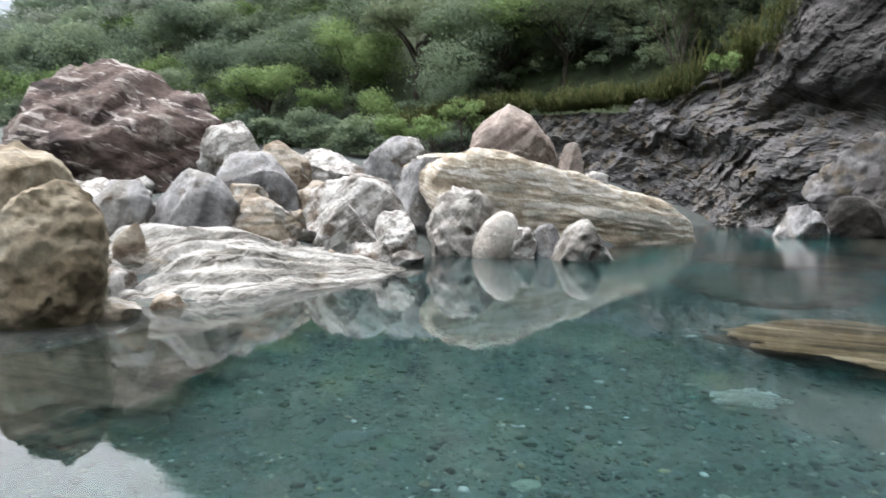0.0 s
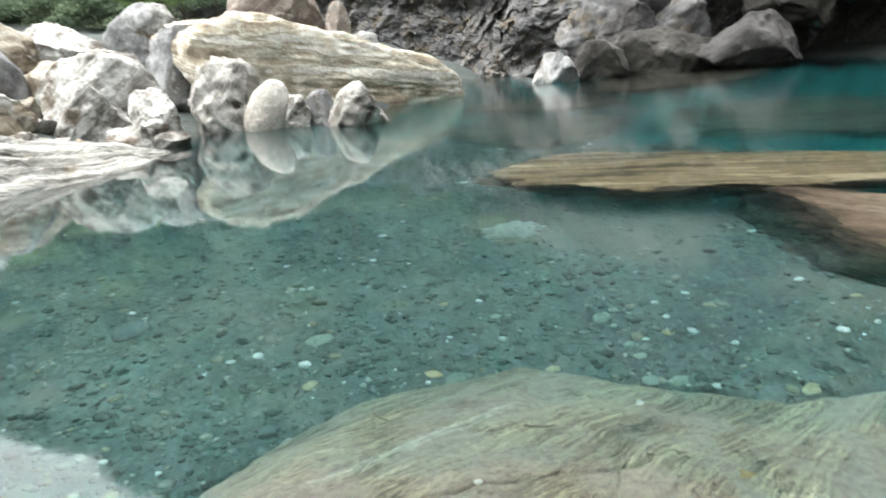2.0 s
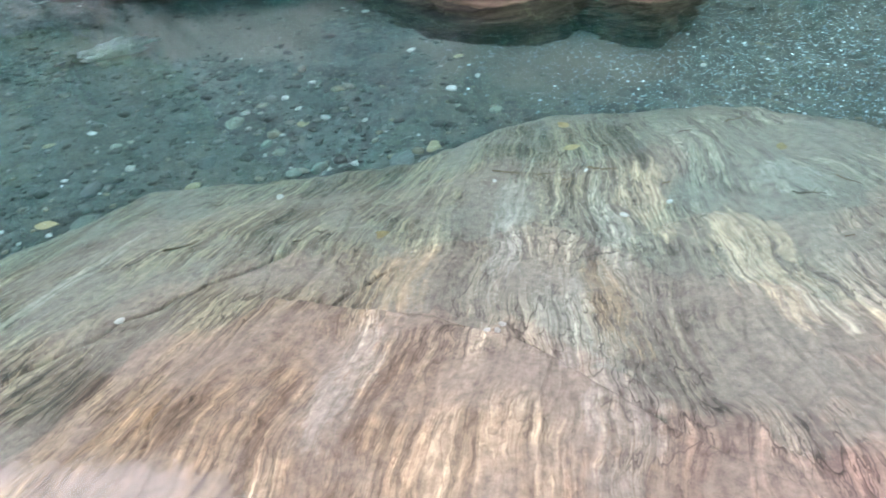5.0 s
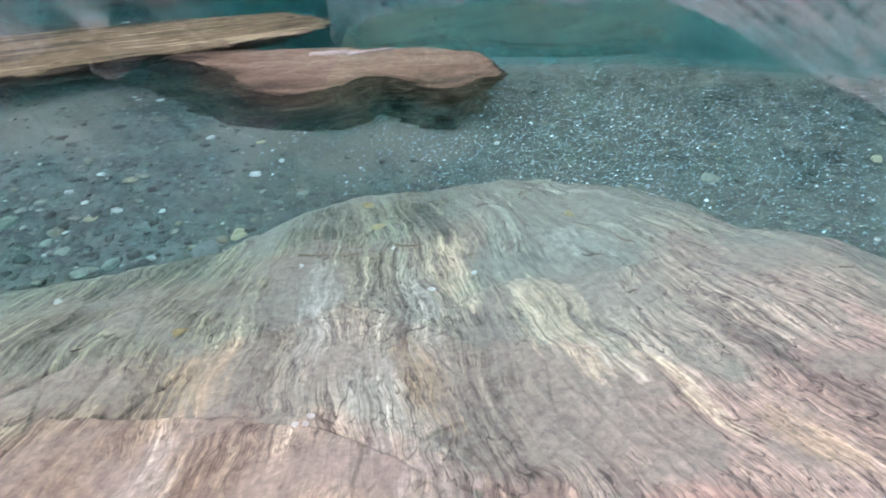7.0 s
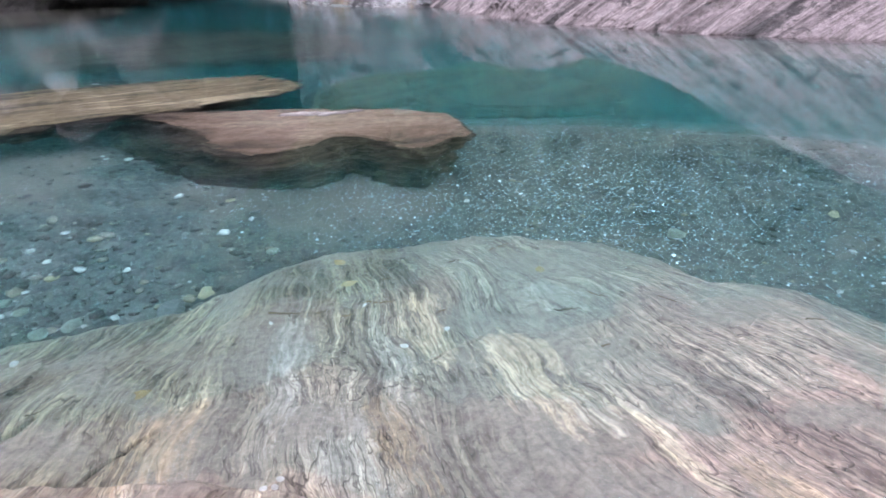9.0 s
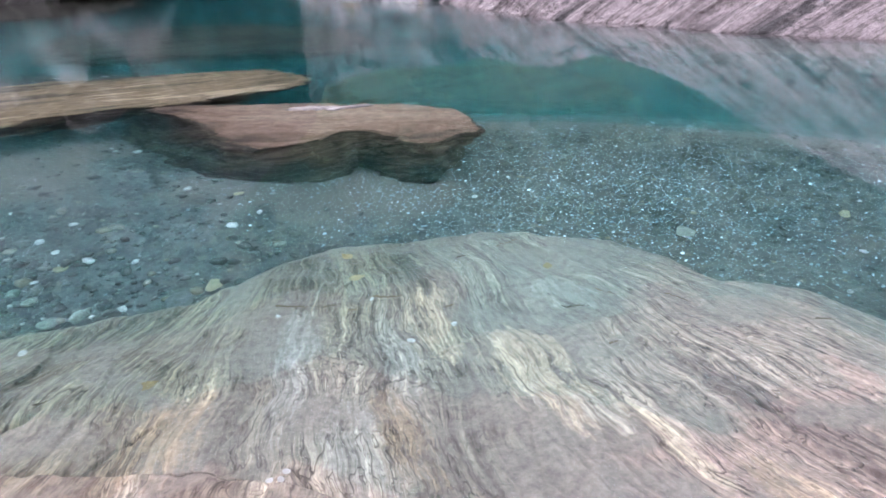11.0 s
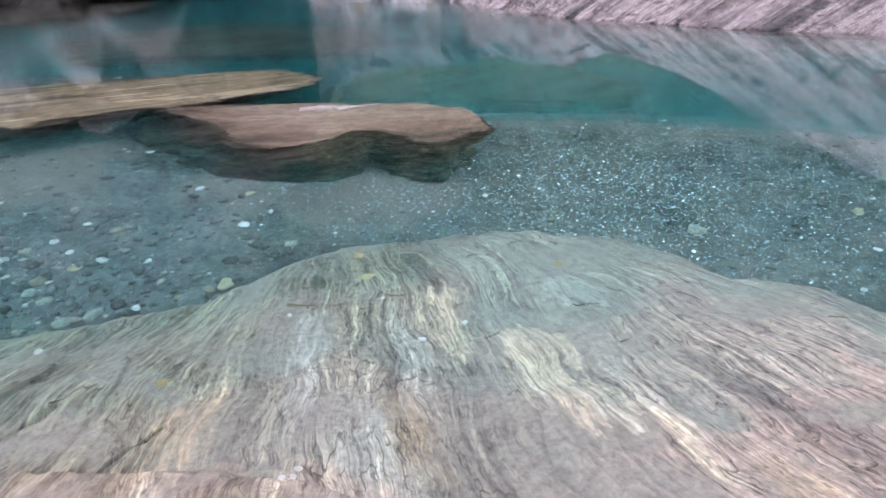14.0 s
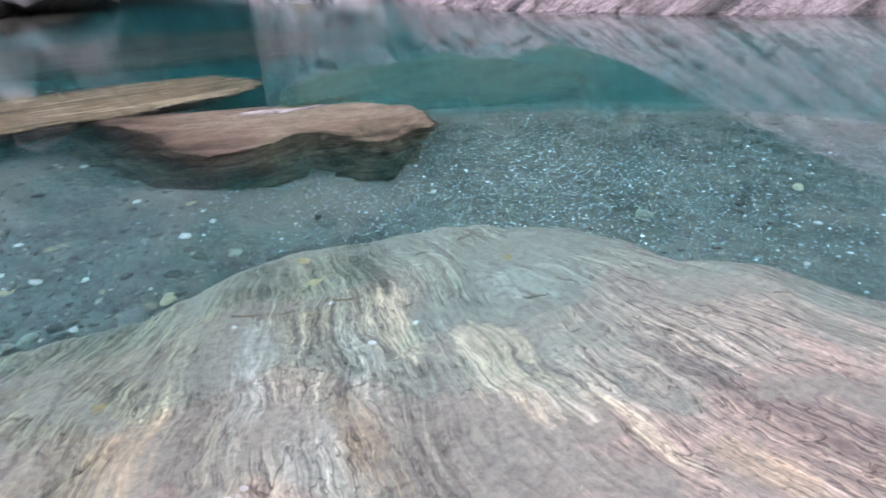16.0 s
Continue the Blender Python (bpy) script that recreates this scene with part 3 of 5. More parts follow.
def ground_height(x, y):
    r, az = np.hypot(x, y), np.degrees(np.arctan2(x, y))
    rs = wrapped(az, AZ_SHORE, R_SHORE) + 0.25 * fbm(x * 0.5, y * 0.5, 0, 3, 2)
    rh, el = wrapped(az, AZ_HILL, R_HILL), wrapped(az, AZ_SKY, EL_SKY)
    rt = rh + 95
    bank = 0.11 * np.maximum(r - rs, 0) + 0.12 * fbm(x * 0.8, y * 0.8, 0, 4, 3) * smooth(0, 2, r - rs)
    wet = bed_depth(x, y) * smooth(0.0, 3.2, rs - r)
    low = np.where(r > rs, bank, wet - 0.05)
    base = 0.11 * np.maximum(rh - rs, 0)
    crest = 1.2 + rt * np.tan(np.radians(el)) - 5.0
    hill = base + np.maximum(crest - base, 1) * np.clip((r - rh) / (rt - rh), 0, 1) ** 0.95 + 1.6 * fbm(x * 0.06, y * 0.06, 0, 4, 4) * smooth(rh, rh + 15, r)
    far = crest + 0.05 * np.maximum(r - rt, 0)
    return np.where(r > rt, far, np.where(r > rh, np.maximum(hill, low), low)) + 0.015 * fbm(x * 3, y * 3, 0, 3, 8)


def silt(x, y):
    """Share of bare silt: a belt round the flat rocks."""
    return smooth(0.75, 0.1, line_distance(x, y, [(2.5, 4.9), (3.2, 3.9), (3.3, 2.8), (3.7, 1.9)])) * smooth(-0.6, 0.3, fbm(x * 0.9, y * 0.9, 0, 3, 90) + 0.5)


def build_ground():
    rings = np.concatenate([[0.02], np.geomspace(0.35, 60, 210), np.geomspace(62, 900, 40)])
    az = np.linspace(0, 2 * np.pi, 541)[:-1]
    r, a = np.meshgrid(rings, az, indexing="ij")
    x, y = r * np.sin(a), r * np.cos(a)
    v = np.stack([x, y, ground_height(x, y)], -1).reshape(-1, 3)
    ob = mesh_object("ground", v, grid_faces(len(rings), len(az), True), GRAVEL)
    ob.data.materials.append(SOIL)
    rr = np.hypot(v[:, 0], v[:, 1])
    hilly = rr > wrapped(np.degrees(np.arctan2(v[:, 0], v[:, 1])), AZ_HILL, R_HILL) - 2
    loops = np.array([p.vertices[0] for p in ob.data.polygons])
    bare = silt(v[:, 0], v[:, 1]) + 0.35 * fbm(v[:, 0] * 3, v[:, 1] * 3, 0, 4, 91)
    deep = smooth(4.9, 6.4, rr) * smooth(40, 55, np.degrees(np.arctan2(v[:, 0], v[:, 1]))) + 0.2 * fbm(v[:, 0] * 2, v[:, 1] * 2, 0, 4, 92)
    bare = np.clip(np.maximum(bare, deep), 0, 1) * (rr < 14)
    ob.data.attributes.new("silt", "FLOAT", "POINT").data.foreach_set("value", bare.astype(np.float32))
    ob.data.polygons.foreach_set("material_index", hilly[loops].astype(np.int32))
    return tagged(ob, "grey-green gravel river bed rising to forested slopes", "ground", kind="structure")


build_ground()


def sheet(name, z, radius, material, label, swell=0.0, seed=0):
    """A round level sheet with rings closing towards the middle."""
    rings = np.concatenate([[0.001], np.geomspace(0.3, radius, 70 if swell else 2)])
    a = np.linspace(0, 2 * np.pi, 193)[:-1]
    r, t = np.meshgrid(rings, a, indexing="ij")
    x, y = r * np.sin(t), r * np.cos(t)
    v = np.stack([x, y, z + swell * fbm(x * 1.3, y * 1.3, 0, 3, seed)], -1).reshape(-1, 3)
    return tagged(mesh_object(name, v, grid_faces(len(rings), len(a), True), material), label, "water", kind="structure")


sheet("water", 0.0, 46, WATER, "still clear blue-green water of a river pool")
for k, (z, stuff) in enumerate(((-0.22, SHALLOW), (-0.35, SHALLOW), (-0.49, SHALLOW), (-1.2, DEEP), (-1.7, DEEP))):
    sheet("water_body", z, 46, stuff, "clear teal depth of the pool water", 0.05, 400 + k)


# ---- near bedrock slab under the water ----
CRACKS = [[(0.05, 1.86), (0.25, 1.79), (0.37, 1.73), (0.58, 1.69), (0.69, 1.72), (0.87, 1.70), (1.10, 1.60), (1.25, 1.62)],
          [(1.02, 1.42), (1.03, 1.33), (1.12, 1.18), (1.18, 1.02), (1.20, 0.87), (1.23, 0.77), (1.26, 0.62), (1.24, 0.54), (1.21, 0.3)],
          [(1.25, 1.75), (1.10, 1.55), (1.02, 1.42), (0.79, 1.30), (0.67, 1.25), (0.59, 1.20), (0.4, 1.08)],
          [(1.92, 0.82), (1.99, 0.80), (2.14, 0.72), (2.29, 0.65), (2.38, 0.47), (2.50, 0.34)],
          [(2.36, 0.01), (2.2, -0.12), (2.11, -0.25), (1.98, -0.34), (1.86, -0.43), (1.76, -0.54)], [(2.54, -0.16), (2.39, -0.33), (2.29, -0.47), (2.2, -0.62)], [(1.36, 1.21), (1.24, 1.25), (1.10, 1.24)], [(1.95, 0.95), (1.99, 0.80), (1.86, 0.55)]]


def terraces(h, sharp=0.3):
    """Steps of one unit with short rises."""
    k = np.floor(h)
    return k + smooth(1.0 - sharp, 1.0, h - k)


def slab_top(x, y):
    wx, wy = x + 0.06 * fbm(x * 2.2, y * 2.2, 0, 3, 29) + 0.006 * fbm(x * 11, y * 11, 0, 2, 27), y + 0.06 * fbm(x * 2.2, y * 2.2, 5, 3, 28)
    across, far = np.arctan2(FOCUS[0] - wx, FOCUS[1] - wy) * FAN, np.hypot(FOCUS[0] - x, FOCUS[1] - y)
    reach = np.hypot(x, y)
    top = -0.10 - 0.34 * smooth(0.7, 2.7, reach) + 0.10 * smooth(0.6, -0.9, y - 0.35 * (x - 2)) + 0.05 * fbm(x * 0.9, y * 0.9, 0, 3, 31)
    patch = smooth(-0.4, 0.5, fbm(x * 1.8, y * 1.8, 3, 3, 46)) * (0.35 + 0.65 * smooth(1.2, 1.8, reach))
    broad, small = 7.0 * fbm(across * 2.6, far * 0.6, 0, 4, 33), 6.0 * fbm(across * 9.0, far * 2.2, 1, 3, 35)
    top = top + 0.0032 * (broad + (0.3 + 0.7 * patch) * (terraces(broad) - broad)) + 0.0012 * small + 0.0025 * patch * (terraces(small) - small)
    top = top + 0.010 * cells(across * 2.5, far * 1.1, 0.2, 38) + 0.004 * cells(across * 7, far * 2.5, 0.2, 39) + 0.002 * fbm(x * 14, y * 14, 0, 3, 34)
    # the near block stands proud beyond the second crack
    near = smooth(0.02, -0.02, (x - np.interp(y, [0.3, 0.54, 0.77, 1.02, 1.33, 1.42], [1.21, 1.24, 1.23, 1.18, 1.03, 1.02]))) * smooth(1.45, 1.36, y + 0.5 * np.maximum(0, 1.0 - x) * 0.45)
    top = np.minimum(top + 0.055 * near, -0.045 + 0.02 * vnoise(x * 3, y * 3, 0, 48))
    # ledge past the last crack drops
    top = top - 0.05 * smooth(-0.02, 0.02, x - np.interp(y, [0.2, 0.34, 0.47, 0.65, 0.73, 0.82], [2.6, 2.5, 2.38, 2.29, 2.14, 1.92])) * smooth(0.9, 0.75, y) * smooth(0.15, 0.35, y)
    for k, line in enumerate(CRACKS):
        d = line_distance(x + 0.03 * fbm(x * 9, y * 9, k, 2, 44), y + 0.03 * fbm(x * 9, y * 9, k + 5, 2, 45), line)
        top = top - (0.035, 0.05, 0.012, 0.04, 0.03, 0.025, 0.02, 0.025)[k] * np.exp(-((d / (0.0055 + 0.004 * vnoise(x * 5, y * 5, k, 43))) ** 2)) - 0.003 * np.exp(-((d / 0.035) ** 2))
    return top


SLAB_AZ = [-180, -150, -115, -75, -45, -25, -6, 3, 11, 19, 25, 29, 34.8, 43.6, 48, 54, 59, 67.7, 75, 82, 88, 91, 97, 103, 106, 125, 150, 180]
SLAB_R = [2.9, 2.3, 1.7, 1.4, 1.6, 1.88, 2.15, 2.4, 2.6, 2.74, 2.76, 2.70, 2.66, 2.67, 2.70, 2.88, 3.06, 3.2, 3.28, 3.2, 3.02, 2.94, 2.97, 2.89, 2.88, 2.8, 2.8, 2.9]


def build_slab():
    az = np.radians(np.concatenate([np.linspace(-180, -21, 60), np.linspace(-20, 114, 860), np.linspace(115, 180, 24)]))
    f = np.concatenate([np.linspace(0.02, 0.30, 40), np.linspace(0.303, 1.0, 360), 1.0 + np.linspace(0.008, 0.35, 22)])
    ff, aa = np.meshgrid(f, az, indexing="ij")
    edge = 1.025 * np.interp(np.degrees(aa), SLAB_AZ, SLAB_R) + 0.05 * fbm(np.degrees(aa) * 0.11, 0.5, 0, 4, 40)
    r = ff * edge
    x, y = r * np.sin(aa), r * np.cos(aa)
    over = np.maximum(ff - 0.80, 0)
    z = slab_top(x, y) - 2.4 * over**1.6 - 2.2 * np.maximum(ff - 1.02, 0)
    v = np.stack([x, y, z], -1).reshape(-1, 3)
    ob = mesh_object("bedrock_slab", v, grid_faces(len(f), len(az)), SLAB_ROCK)
    return tagged(ob, "banded tan and grey bedrock slab under shallow clear water", "rock", kind="structure")


build_slab()


# ---- two flat rocks lying in the pool ----
def flat_rock(label, corners, z_top, depth, material, seed, under=0.25, reach=0.0, front=(-0.92, -0.39), flank=None):
    """A thick slab with a bedded side: an outline drawn round, a domed top and an undercut belly."""
    c = np.array(corners, float)
    mid = c.mean(0)
    n = 220
    t = np.linspace(0, len(c), n, endpoint=False)
    i, u = t.astype(int), (t % 1)[:, None]
    p0, p1, p2, p3 = (c[(i + k) % len(c)] for k in (-1, 0, 1, 2))
    ring = 0.5 * (2 * p1 + (p2 - p0) * u + (2 * p0 - 5 * p1 + 4 * p2 - p3) * u**2 + (3 * p1 - p0 - 3 * p2 + p3) * u**3) - mid
    rows = []
    steps = [(k / 26, 0) for k in range(1, 25)] + [(0.95, 0.004), (0.985, 0.02), (1.0, 0.06)] + [(1.0 - under * (k / 26) ** 1.4, 0.06 + 0.94 * k / 26) for k in range(1, 27)]
    way = ring / np.linalg.norm(ring, axis=1)[:, None]
    facing = np.clip(way @ np.array(front), 0, 1)[:, None]
    for scale, down in steps:
        flare = 1 + (reach * facing - 0.18 * (1 - facing)) * max(down - 0.06, 0) if reach else 1
        rows.append(np.column_stack([ring * scale * flare, np.full(n, -down * depth)]))
    v = np.concatenate(rows)
    x, y, z = v.T
    side = smooth(0.0, 0.05, -z)
    rr = np.hypot(x, y) + 1e-6
    push = side * (0.09 * (layers(z * 12 + 0.3 * fbm(x, y, 0, 2, seed), seed) - 0.5) + 0.15 * fbm(x * 2.2, y * 2.2, z * 3, 5, seed + 1) + 0.10 * cells(x * 3, y * 3, z * 5, seed + 7)) + (1 - side) * 0.08 * fbm(x * 2, y * 2, 0, 4, seed + 9) * (rr > 0.3)
    v[:, 0] += push * x / rr
    v[:, 1] += push * y / rr
    v[:, 2] += (1 - side) * (0.02 * fbm(x * 1.3, y * 1.3, 0, 4, seed + 2) + 0.008 * layers((y * 0.8 + x * 0.75) * 9, seed + 3))
    v = np.concatenate([[[0, 0, 0.01]], v])
    f = [(0, 1 + k, 1 + (k + 1) % n) for k in range(n)] + [tuple(int(q) + 1 for q in g) for g in grid_faces(len(steps), n, True)]
    ob = mesh_object("flat_rock", v, f, material)
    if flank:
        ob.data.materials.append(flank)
        # Faces below the top edge get the shade-darkened flank colour.
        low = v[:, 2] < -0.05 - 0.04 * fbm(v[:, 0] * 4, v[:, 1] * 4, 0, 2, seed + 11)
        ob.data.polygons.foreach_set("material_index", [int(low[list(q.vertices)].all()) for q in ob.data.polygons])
    ob.location = (mid[0], mid[1], z_top)
    return tagged(ob, label, "rock", "flat rocks in the pool")


def undercut_rock(label, corners, flare, z_top, depth, seed):
    """A flat-topped rock; flare: how far the flank runs out (or is cut in) under each corner, in metres."""
    c, n = np.array(corners, float), 420
    mid = c.mean(0)
    t = np.linspace(0, len(c), n, endpoint=False)
    i, u = t.astype(int), (t % 1)[:, None]
    p0, p1, p2, p3 = (c[(i + k) % len(c)] for k in (-1, 0, 1, 2))
    ring = 0.5 * (2 * p1 + (p2 - p0) * u + (2 * p0 - 5 * p1 + 4 * p2 - p3) * u**2 + (3 * p1 - p0 - 3 * p2 + p3) * u**3) - mid
    run = np.interp(t, np.arange(len(c) + 1), list(flare) + [flare[0]])
    for _ in range(12):
        run = (np.roll(run, 1) + run + np.roll(run, -1)) / 3
    tangent = np.roll(ring, -3, 0) - np.roll(ring, 3, 0)
    out = np.column_stack([tangent[:, 1], -tangent[:, 0]])
    out /= np.linalg.norm(out, axis=1)[:, None]
    out *= np.sign((out * ring).sum())
    ring = ring + out * (0.03 * fbm(ring[:, 0] * 5, ring[:, 1] * 5, 0, 4, seed + 4) + 0.02 * cells(ring[:, 0] * 4, ring[:, 1] * 4, 0.2, seed + 5))[:, None]
    rows = [np.column_stack([ring * (k / 40), np.zeros(n)]) for k in range(1, 40)]
    for k in range(46):
        d = k / 45
        # an undercut keeps a thin lip and then falls back; a flank slopes out from the top
        cut = np.where(run < 0, run * smooth(0.10, 0.62, d), run * d ** 0.85)
        z = -depth * np.where(run < 0, 0.11 * d ** 0.6 + 0.89 * d, d)
        p = ring + out * cut[:, None]
        s = z * 16 + 0.8 * fbm(ring[:, 0] * 1.2, ring[:, 1] * 1.2, 0, 3, seed) + 1.2 * ring[:, 0]
        rough = 0.05 * (layers(s, seed) - 0.5) + 0.03 * fbm(p[:, 0] * 3, p[:, 1] * 3, z * 4, 4, seed + 1) + 0.045 * cells(p[:, 0] * 3.5, p[:, 1] * 3.5, z * 9, seed + 7)
        rows.append(np.column_stack([p + out * (rough * smooth(0.0, 0.12, d))[:, None], z]))
    v = np.concatenate(rows)
    x, y, z = v.T
    flat = smooth(-0.02, 0.0, z)
    crown = 0.022 * fbm(x * 1.3, y * 1.3, 0, 4, seed + 2) + 0.007 * layers((y * 0.5 + x) * 8 + 0.4 * fbm(x * 3, y * 3, 0, 3, seed + 6), seed + 3) + 0.006 * cells(x * 5, y * 3, 0.3, seed + 8)
    rim = smooth(0.75, 1.0, np.concatenate([np.full(n, min(k / 40, 1.0)) for k in range(1, 86)]))
    v[:, 2] += flat * crown - 0.035 * rim * flat
    v = np.concatenate([[[0, 0, 0.01]], v])
    f = [(0, 1 + k, 1 + (k + 1) % n) for k in range(n)] + [tuple(int(q) + 1 for q in g) for g in grid_faces(len(rows), n, True)]
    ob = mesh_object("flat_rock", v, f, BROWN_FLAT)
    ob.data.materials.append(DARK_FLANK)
    # The side under the rim takes the flank rock with shade painted in.
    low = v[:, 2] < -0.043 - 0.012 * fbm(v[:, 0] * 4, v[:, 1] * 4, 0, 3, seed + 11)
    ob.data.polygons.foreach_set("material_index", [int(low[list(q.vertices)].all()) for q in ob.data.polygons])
    bm = bmesh.new()
    bm.from_mesh(ob.data)
    bmesh.ops.recalc_face_normals(bm, faces=bm.faces)
    bm.to_mesh(ob.data)
    bm.free()
    ob.location = (mid[0], mid[1], z_top)
    return tagged(ob, label, "rock", "flat rocks in the pool")


WET_FLAT = rock_material("olive_wet_schist", [(0.32, (0.06, 0.05, 0.028)), (0.44, (0.155, 0.132, 0.078)), (0.51, (0.27, 0.226, 0.138)), (0.57, (0.13, 0.108, 0.064)), (0.64, (0.44, 0.375, 0.26))], band=6.5, stretch=10.0, turn=(63, -27, 0), bump=0.7)
BROWN_FLAT = rock_material("brown_wet_schist", [(0.3, (0.07, 0.05, 0.036)), (0.46, (0.19, 0.138, 0.098)), (0.55, (0.26, 0.195, 0.145)), (0.7, (0.34, 0.275, 0.215))], band=6.0, stretch=7.0, turn=(12, -17, 0), bump=0.8)
LEDGE_ROCK = rock_material("olive_sunken_schist", [(0.3, (0.018, 0.018, 0.013)), (0.46, (0.042, 0.04, 0.029)), (0.55, (0.085, 0.08, 0.058)), (0.7, (0.045, 0.042, 0.03))], band=5.0, stretch=8.0, turn=(60, -20, 0))
# Algae tint darkened further, so the overhang's shade sits in the flank colour.
DARK_FLANK = rock_material("shaded_algae_schist", [(0.3, (0.006, 0.006, 0.005)), (0.46, (0.028, 0.026, 0.018)), (0.54, (0.085, 0.076, 0.05)), (0.60, (0.02, 0.018, 0.013)), (0.68, (0.10, 0.09, 0.062))], band=7.0, stretch=8.0, turn=(8, -8, 0), bump=1.0)
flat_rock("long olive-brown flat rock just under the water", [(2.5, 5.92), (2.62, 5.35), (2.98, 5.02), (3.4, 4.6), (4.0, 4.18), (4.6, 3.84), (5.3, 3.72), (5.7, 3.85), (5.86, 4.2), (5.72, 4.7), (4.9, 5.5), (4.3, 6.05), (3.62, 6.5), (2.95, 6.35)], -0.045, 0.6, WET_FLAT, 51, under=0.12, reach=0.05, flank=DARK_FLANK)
flat_b = undercut_rock("brown flat rock with a dark undercut flank and a pale patch", [(4.05, 3.93), (4.20, 3.80), (4.47, 3.25), (4.69, 2.73), (4.86, 2.15), (4.69, 1.80), (4.41, 1.59), (4.15, 1.57), (3.91, 1.66), (3.97, 1.92), (4.02, 2.19), (3.92, 2.32), (3.63, 2.36), (3.43, 2.46), (3.48, 2.68), (3.70, 3.08), (3.88, 3.52)],
                       [0.3, 0.1, 0.0, 0.0, -0.05, -0.1, -0.12, -0.1, 0.0, 0.1, 0.16, 0.16, 0.12, 0.2, 0.36, 0.44, 0.42], -0.03, 0.86, 52)
CRUST = rock_material("pale_crust", [(0.3, (0.06, 0.05, 0.045)), (0.48, (0.13, 0.115, 0.11)), (0.7, (0.26, 0.25, 0.245))], band=16.0, bump=0.4)


def crust(parent, place, turn, seed):
    n = 40
    t = np.linspace(0, 2 * np.pi, n, endpoint=False)
    r = 1 + 0.9 * fbm(np.cos(t) * 2.6, np.sin(t) * 2.6, 0, 4, seed, 0.65)
    rows = [np.column_stack([r * k * np.cos(t) * 0.13, r * k * np.sin(t) * 0.045, np.full(n, h)]) for k, h in ((0.5, 0.004), (0.85, 0.002), (1.0, -0.03))]
    v = np.concatenate([[[0, 0, 0.005]], *rows])
    f = [(0, 1 + k, 1 + (k + 1) % n) for k in range(n)] + [tuple(int(q) + 1 for q in g) for g in grid_faces(3, n, True)[:, ::-1]]
    ob = mesh_object("pale_crust", v, f, CRUST, parent)
    ob.matrix_basis = parent.matrix_basis.inverted() @ pose(*place, 0, 0, turn)
    return tagged(ob, "dry whitish crust at the waterline")


crust(flat_b, (4.39, 2.88, 0.006), -58, 5)
crust(flat_b, (4.50, 2.66, 0.004), -48, 9)


# ---- cliffs ----
def along(points, s):
    p = np.array(points, float)
    d = np.concatenate([[0], np.cumsum(np.linalg.norm(np.diff(p[:, :2], axis=0), axis=1))])
    return np.stack([np.interp(s * d[-1], d, p[:, k]) for k in range(p.shape[1])], -1)


def cliff(name, label, foot, upper, heights, lean, material, seed, cols=520, rows=170, rough=0.6, beds=0.35, bed_freq=1.6, bed_turn=(0, 35, 30), blend=(2.5, 5.0), below=3.0, block=0.28, upper_rock=None):
    """A rock face over a foot line; upper is the line it follows higher up. lean: metres back per metre up."""
    s, v = np.meshgrid(np.linspace(0, 1, cols), np.linspace(0, 1, rows), indexing="ij")
    top = np.interp(s, [h[0] for h in heights], [h[1] for h in heights])
    z = -below + (top + below) * v
    a, b = along(foot, s.ravel()).reshape(*s.shape, 2), along(upper, s.ravel()).reshape(*s.shape, 2)
    w = smooth(blend[0], blend[1], z)[..., None]
    p = a * (1 - w) + b * w
    t = np.gradient(b, axis=0)
    for _ in range(30):
        t[1:-1] = (t[:-2] + t[1:-1] + t[2:]) / 3
    t /= np.linalg.norm(t, axis=-1)[..., None] + 1e-9
    back = np.stack([-t[..., 1], t[..., 0]], -1)
    x, y = p[..., 0], p[..., 1]
    q = np.stack([x, y, z], -1) @ turn_matrix(*bed_turn)
    warp = 0.10 * fbm(x * 0.3, y * 0.3, z * 0.3, 3, seed)
    d = rough * fbm(x * 0.33, y * 0.33, z * 0.45, 5, seed + 1, 0.55) + beds * (layers((q[..., 2] + warp) * bed_freq, seed + 2) - 0.5)
    jag = 0.25 * fbm(x * 1.1, y * 1.1, z * 1.1, 3, seed + 9)
    calm = np.interp(s, [0, 0.42, 0.55, 1], [1, 1, 0.3, 0.3])
    d = d * (0.4 + 0.6 * calm) + calm * block * (1.0 * cells(q[..., 0] * 0.5 + jag, q[..., 1] * 0.5, q[..., 2] * 1.3 + jag, seed + 3)
                     + 0.5 * cells(q[..., 0] * 1.5 + jag, q[..., 1] * 1.5, q[..., 2] * 2.4 + jag, seed + 13) + 0.22 * cells(q[..., 0] * 4.0, q[..., 1] * 4.0, q[..., 2] * 6.0, seed + 23))
    d = d + 0.04 * fbm(x * 3, y * 3, z * 3, 3, seed + 17) + 0.12 * (layers((q[..., 2] + warp) * bed_freq * 3.7, seed + 6) - 0.5) * beds * 3
    off = np.interp(s, *zip(*lean)) * np.maximum(z, 0) + d
    p = p + back * off[..., None]
    verts = np.concatenate([p, z[..., None]], -1).reshape(-1, 3)
    ob = mesh_object(name, verts, grid_faces(cols, rows)[:, ::-1], material, smooth_faces=name != "cliff_wall")
    if upper_rock:
        ob.data.materials.append(upper_rock)
        # Rock above the foot by the cave is recoloured as if in shade.
        dark = (s > 0.47) & (z > 0.9 + 0.5 * fbm(x * 0.7, y * 0.7, z * 0.7, 4, seed + 31))
        dark = (dark | ((s > 0.77) & (z > 0.4 + 0.3 * fbm(x * 0.7, y * 0.7, z * 0.7, 4, seed + 31)))).ravel()
        ob.data.polygons.foreach_set("material_index", [int(dark[q.vertices[0]]) for q in ob.data.polygons])
